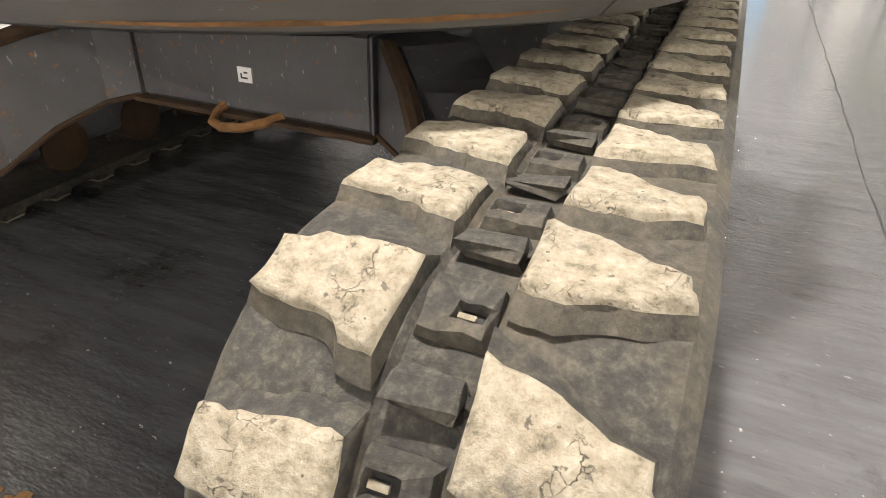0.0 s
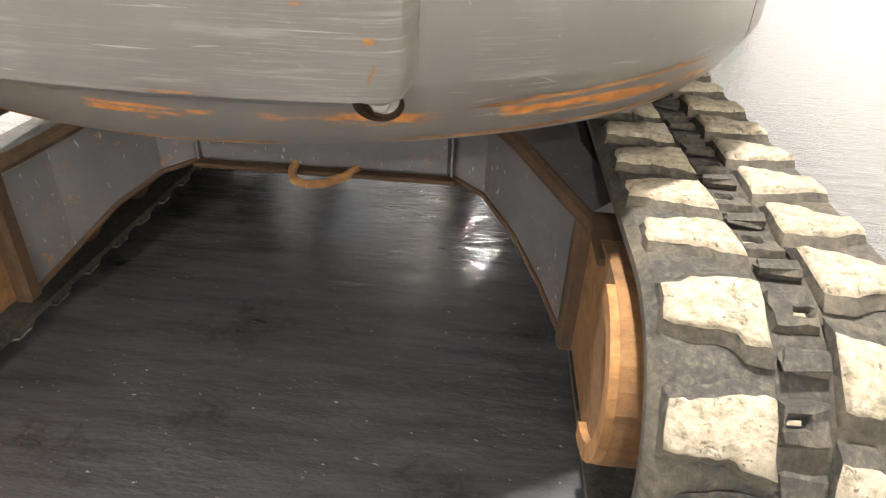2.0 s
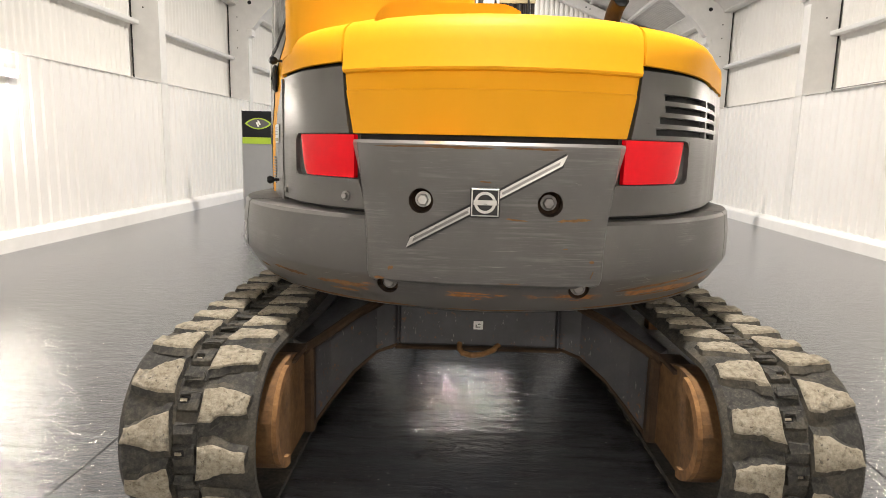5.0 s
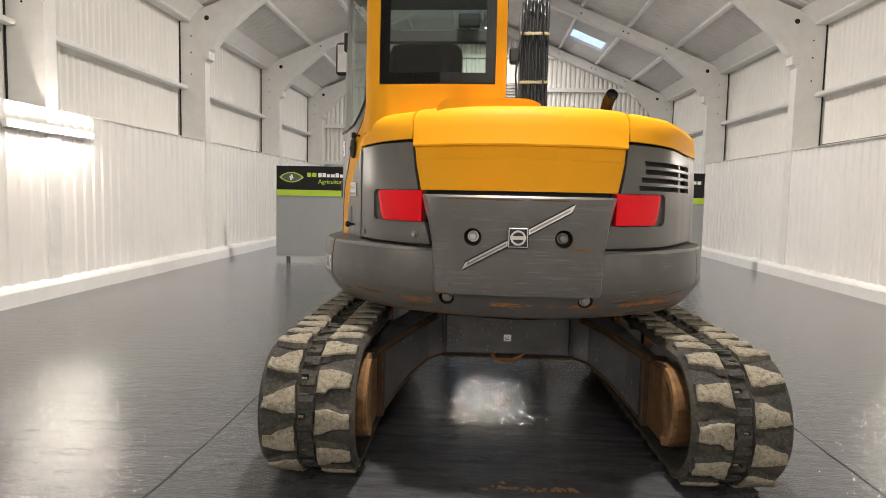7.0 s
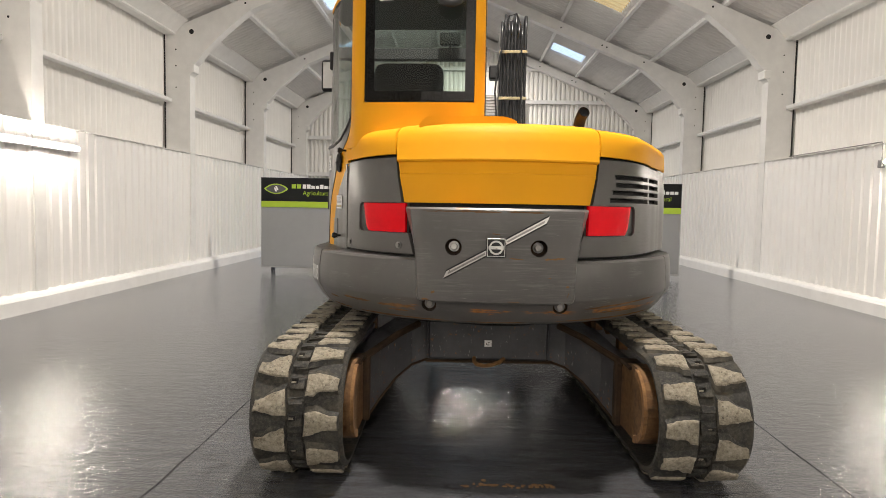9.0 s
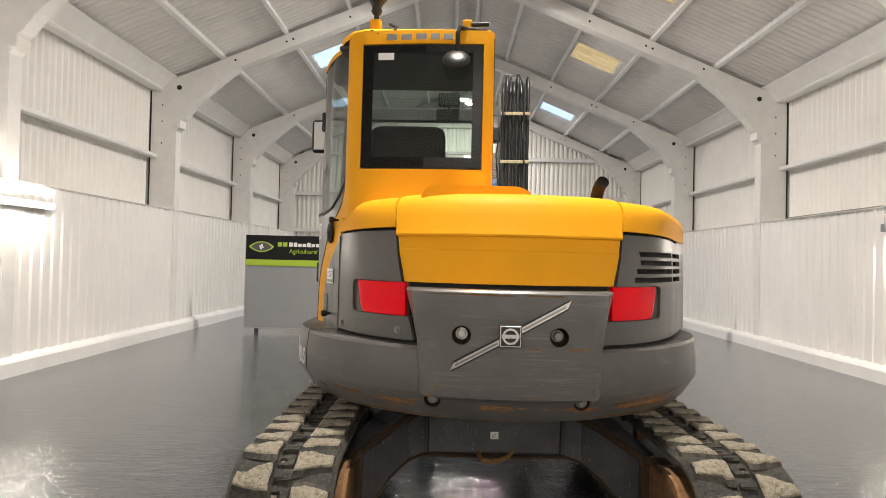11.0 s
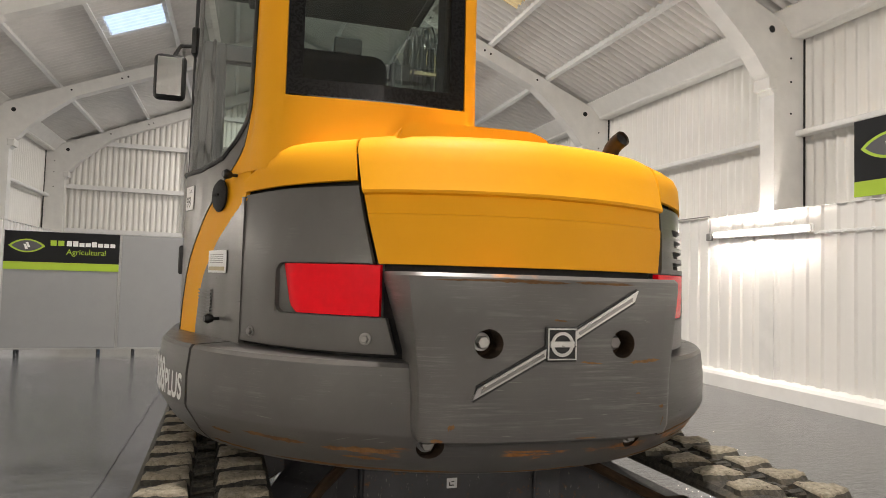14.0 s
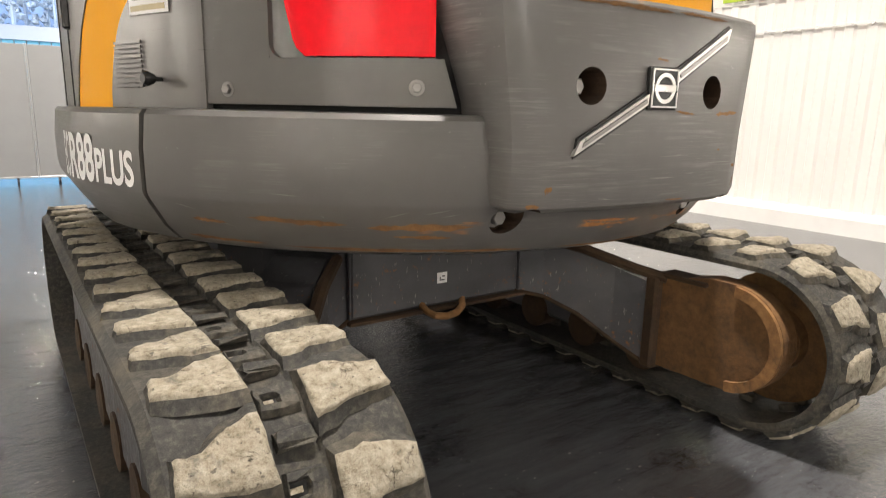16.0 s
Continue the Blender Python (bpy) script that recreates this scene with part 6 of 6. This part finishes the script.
    lathe(bm, [(0.02, 0.02), (0.055, 0.014), (0.070, 0.0), (0.070, -0.008), (0.06, -0.01)], Matrix.Translation((mx - 0.05, my - 0.13, 2.45)) @ pose(0, 0, 0, 48, 0, 0), 28)
    smooth(part("round_mirror", bm, BLACK, rf, "round black convex rear mirror"), 50)
    # door mirror
    bm = bmesh.new()
    tube(bm, [(-1.10, 0.88, 2.50), (-1.16, 0.90, 2.56), (-1.27, 0.92, 2.555), (-1.30, 0.92, 2.50)], 0.011, 10)
    part("door_mirror_arm", bm, BLACK, cab, "black mirror arm")
    bm = bmesh.new()
    box(bm, -1.40, -1.235, 0.89, 0.945, 2.245, 2.50, 0.03, segments=3)
    dm = smooth(part("door_mirror", bm, BLACK, cab, "black door mirror"), 50)
    bm = bmesh.new()
    box(bm, -1.379, -1.256, 0.884, 0.8895, 2.268, 2.477, 0.0)
    part("mirror_glass", bm, MIRROR, cab, "mirror glass")
    # small fittings on the flank
    lock = Vector(side(-68.7, 1.590, 0.004))
    n = Vector((lock.x, lock.y, 0)).normalized()
    q = n.to_track_quat("Z", "Y").to_matrix().to_4x4()
    bm = bmesh.new()
    lathe(bm, [(0.044, -0.004), (0.046, 0.004), (0.036, 0.014), (0.0, 0.018)], Matrix.Translation(lock) @ q @ Matrix.Diagonal((1.5, 1.3, 1, 1)), 26)
    box(bm, -0.026, 0.03, -0.004, 0.004, 0.012, 0.022, 0.002, Matrix.Translation(lock) @ q)
    smooth(part("filler_cap", bm, DARK, cab, "black oval lock cover"), 40)
    for t, z, par in ((63.0, 1.655, cab), (67.1, 1.147, fl)):
        p = Vector(side(-t, z, 0.0))
        d = Vector((p.x, p.y, 0)).normalized()
        bm = bmesh.new()
        tube(bm, [p, p + d * 0.025], 0.006, 8)
        tube(bm, [p + d * 0.022, p + d * 0.04, p + d * 0.052], [0.012, 0.019, 0.012], 10)
        smooth(part("rubber_stop", bm, BLACK, par, "black rubber door stop"), 50)
    bm = bmesh.new()
    for k in range(10):
        z = 1.128 + k * 0.0125
        shell(bm, spread(71.3, 78.8, 3), [z, z + 0.007], lambda t, zz: side(-t, zz, 0.004), 0.004)
    part("louvre", bm, GREY, fl, "stack of pressed louvres")
    bm = bmesh.new()
    shell(bm, spread(64.2, 74.0, 8), [1.310, 1.391], lambda t, zz: side(-t, zz, 0.0035), 0.002)
    ip = part("data_plate", bm, CHROME, fl, "silver data plate with a gold band")
    ip.data.materials.clear()
    ip.data.materials.append(WHITE)
    bm = bmesh.new()
    shell(bm, spread(64.8, 73.4, 8), [1.318, 1.332], lambda t, zz: side(-t, zz, 0.0062), 0.001)
    part("gold_band", bm, BRASS, ip)
    bm = bmesh.new()
    for z in (1.345, 1.352, 1.359, 1.366, 1.374):
        shell(bm, spread(65.4, 72.8, 8), [z, z + 0.0022], lambda t, zz: side(-t, zz, 0.0062), 0.001)
    part("plate_print", bm, STEEL, ip)
    bm = bmesh.new()
    shell(bm, spread(84.6, 89.6, 2), [1.560, 1.655], lambda t, zz: side(-t, zz, 0.004), 0.002)
    lot = part("lot_sticker", bm, WHITE, dr, "white lot sticker with the number 98")
    for text, size, z0, t0 in (("Lot", 0.028, 1.628, 87.2), ("98", 0.062, 1.572, 88.9)):
        bm = words(text, size, Matrix.Identity(4), 0.0, 0.85)
        for v in bm.verts:
            v.co = Vector(side(-(t0 - math.degrees(v.co.x / 1.07)), z0 + v.co.y, 0.0062))
        part("sticker_print", bm, INK, lot)
    for z in (1.36, 2.30):
        bm = bmesh.new()
        p = Vector(side(-94, z))
        box(bm, p.x - 0.02, p.x + 0.004, p.y - 0.02, p.y + 0.02, z - 0.06, z + 0.06, 0.006)
        part("hinge", bm, BLACK, dr, "black door hinge")


def build_boom():
    bm = bmesh.new()
    prism(bm, [(0.85, 0.75), (1.25, 0.75), (1.30, 1.2), (1.62, 2.55), (1.42, 2.85), (1.20, 2.70), (0.98, 1.3)], lambda u, v, w: (w, u, v), 0.03, 0.21)
    bm2 = part("boom", bm, GREY, EXC, "dark grey boom raised beside the cab")
    rng = random.Random(5)
    for k in range(8):
        x = 0.045 + k * 0.027
        bm = bmesh.new()
        y = 0.95 + 0.02 * (k % 2)
        loop = 2.80 + 0.06 * (k % 3 == 1) + rng.uniform(-0.02, 0.03)
        tube(bm, [(x, y - 0.06, 1.5), (x, y - 0.04, 1.9), (x, y, 2.3), (x + 0.004, y + 0.01, loop - 0.1), (x + 0.006, y + 0.05, loop), (x + 0.008, y + 0.14, loop + 0.03), (x + 0.008, y + 0.24, loop - 0.02), (x + 0.008, y + 0.3, loop - 0.2)], 0.0125, 8)
        smooth(part("hydraulic_hose", bm, HOSE, bm2, "black hydraulic hose"), 60)
    for z in (2.205, 2.57):
        bm = bmesh.new()
        box(bm, 0.03, 0.25, 0.925, 0.94, z - 0.012, z + 0.012, 0.003)
        part("hose_clamp", bm, BRASS, bm2, "pale clamp bar across the hoses")
    bm = bmesh.new()
    pts = [(0.055 - 0.035, 0.92, 2.0), (0.0, 0.90, 2.25), (0.02, 0.9, 2.45), (0.10, 0.9, 2.84), (0.16, 0.92, 2.86), (0.2, 0.92, 2.76), (0.205, 0.92, 2.4), (0.21, 0.92, 2.0)]
    tube(bm, pts, 0.007, 8)
    part("hydraulic_hose", bm, HOSE, bm2, "thin black hose")
    bm = bmesh.new()
    box(bm, -0.05, 0.03, 0.95, 1.05, 2.36, 2.47, 0.012)
    part("work_lamp", bm, BLACK, bm2, "black work lamp housing")


build_undercarriage()
build_counterweight()
build_body()
build_cab()
build_boom()
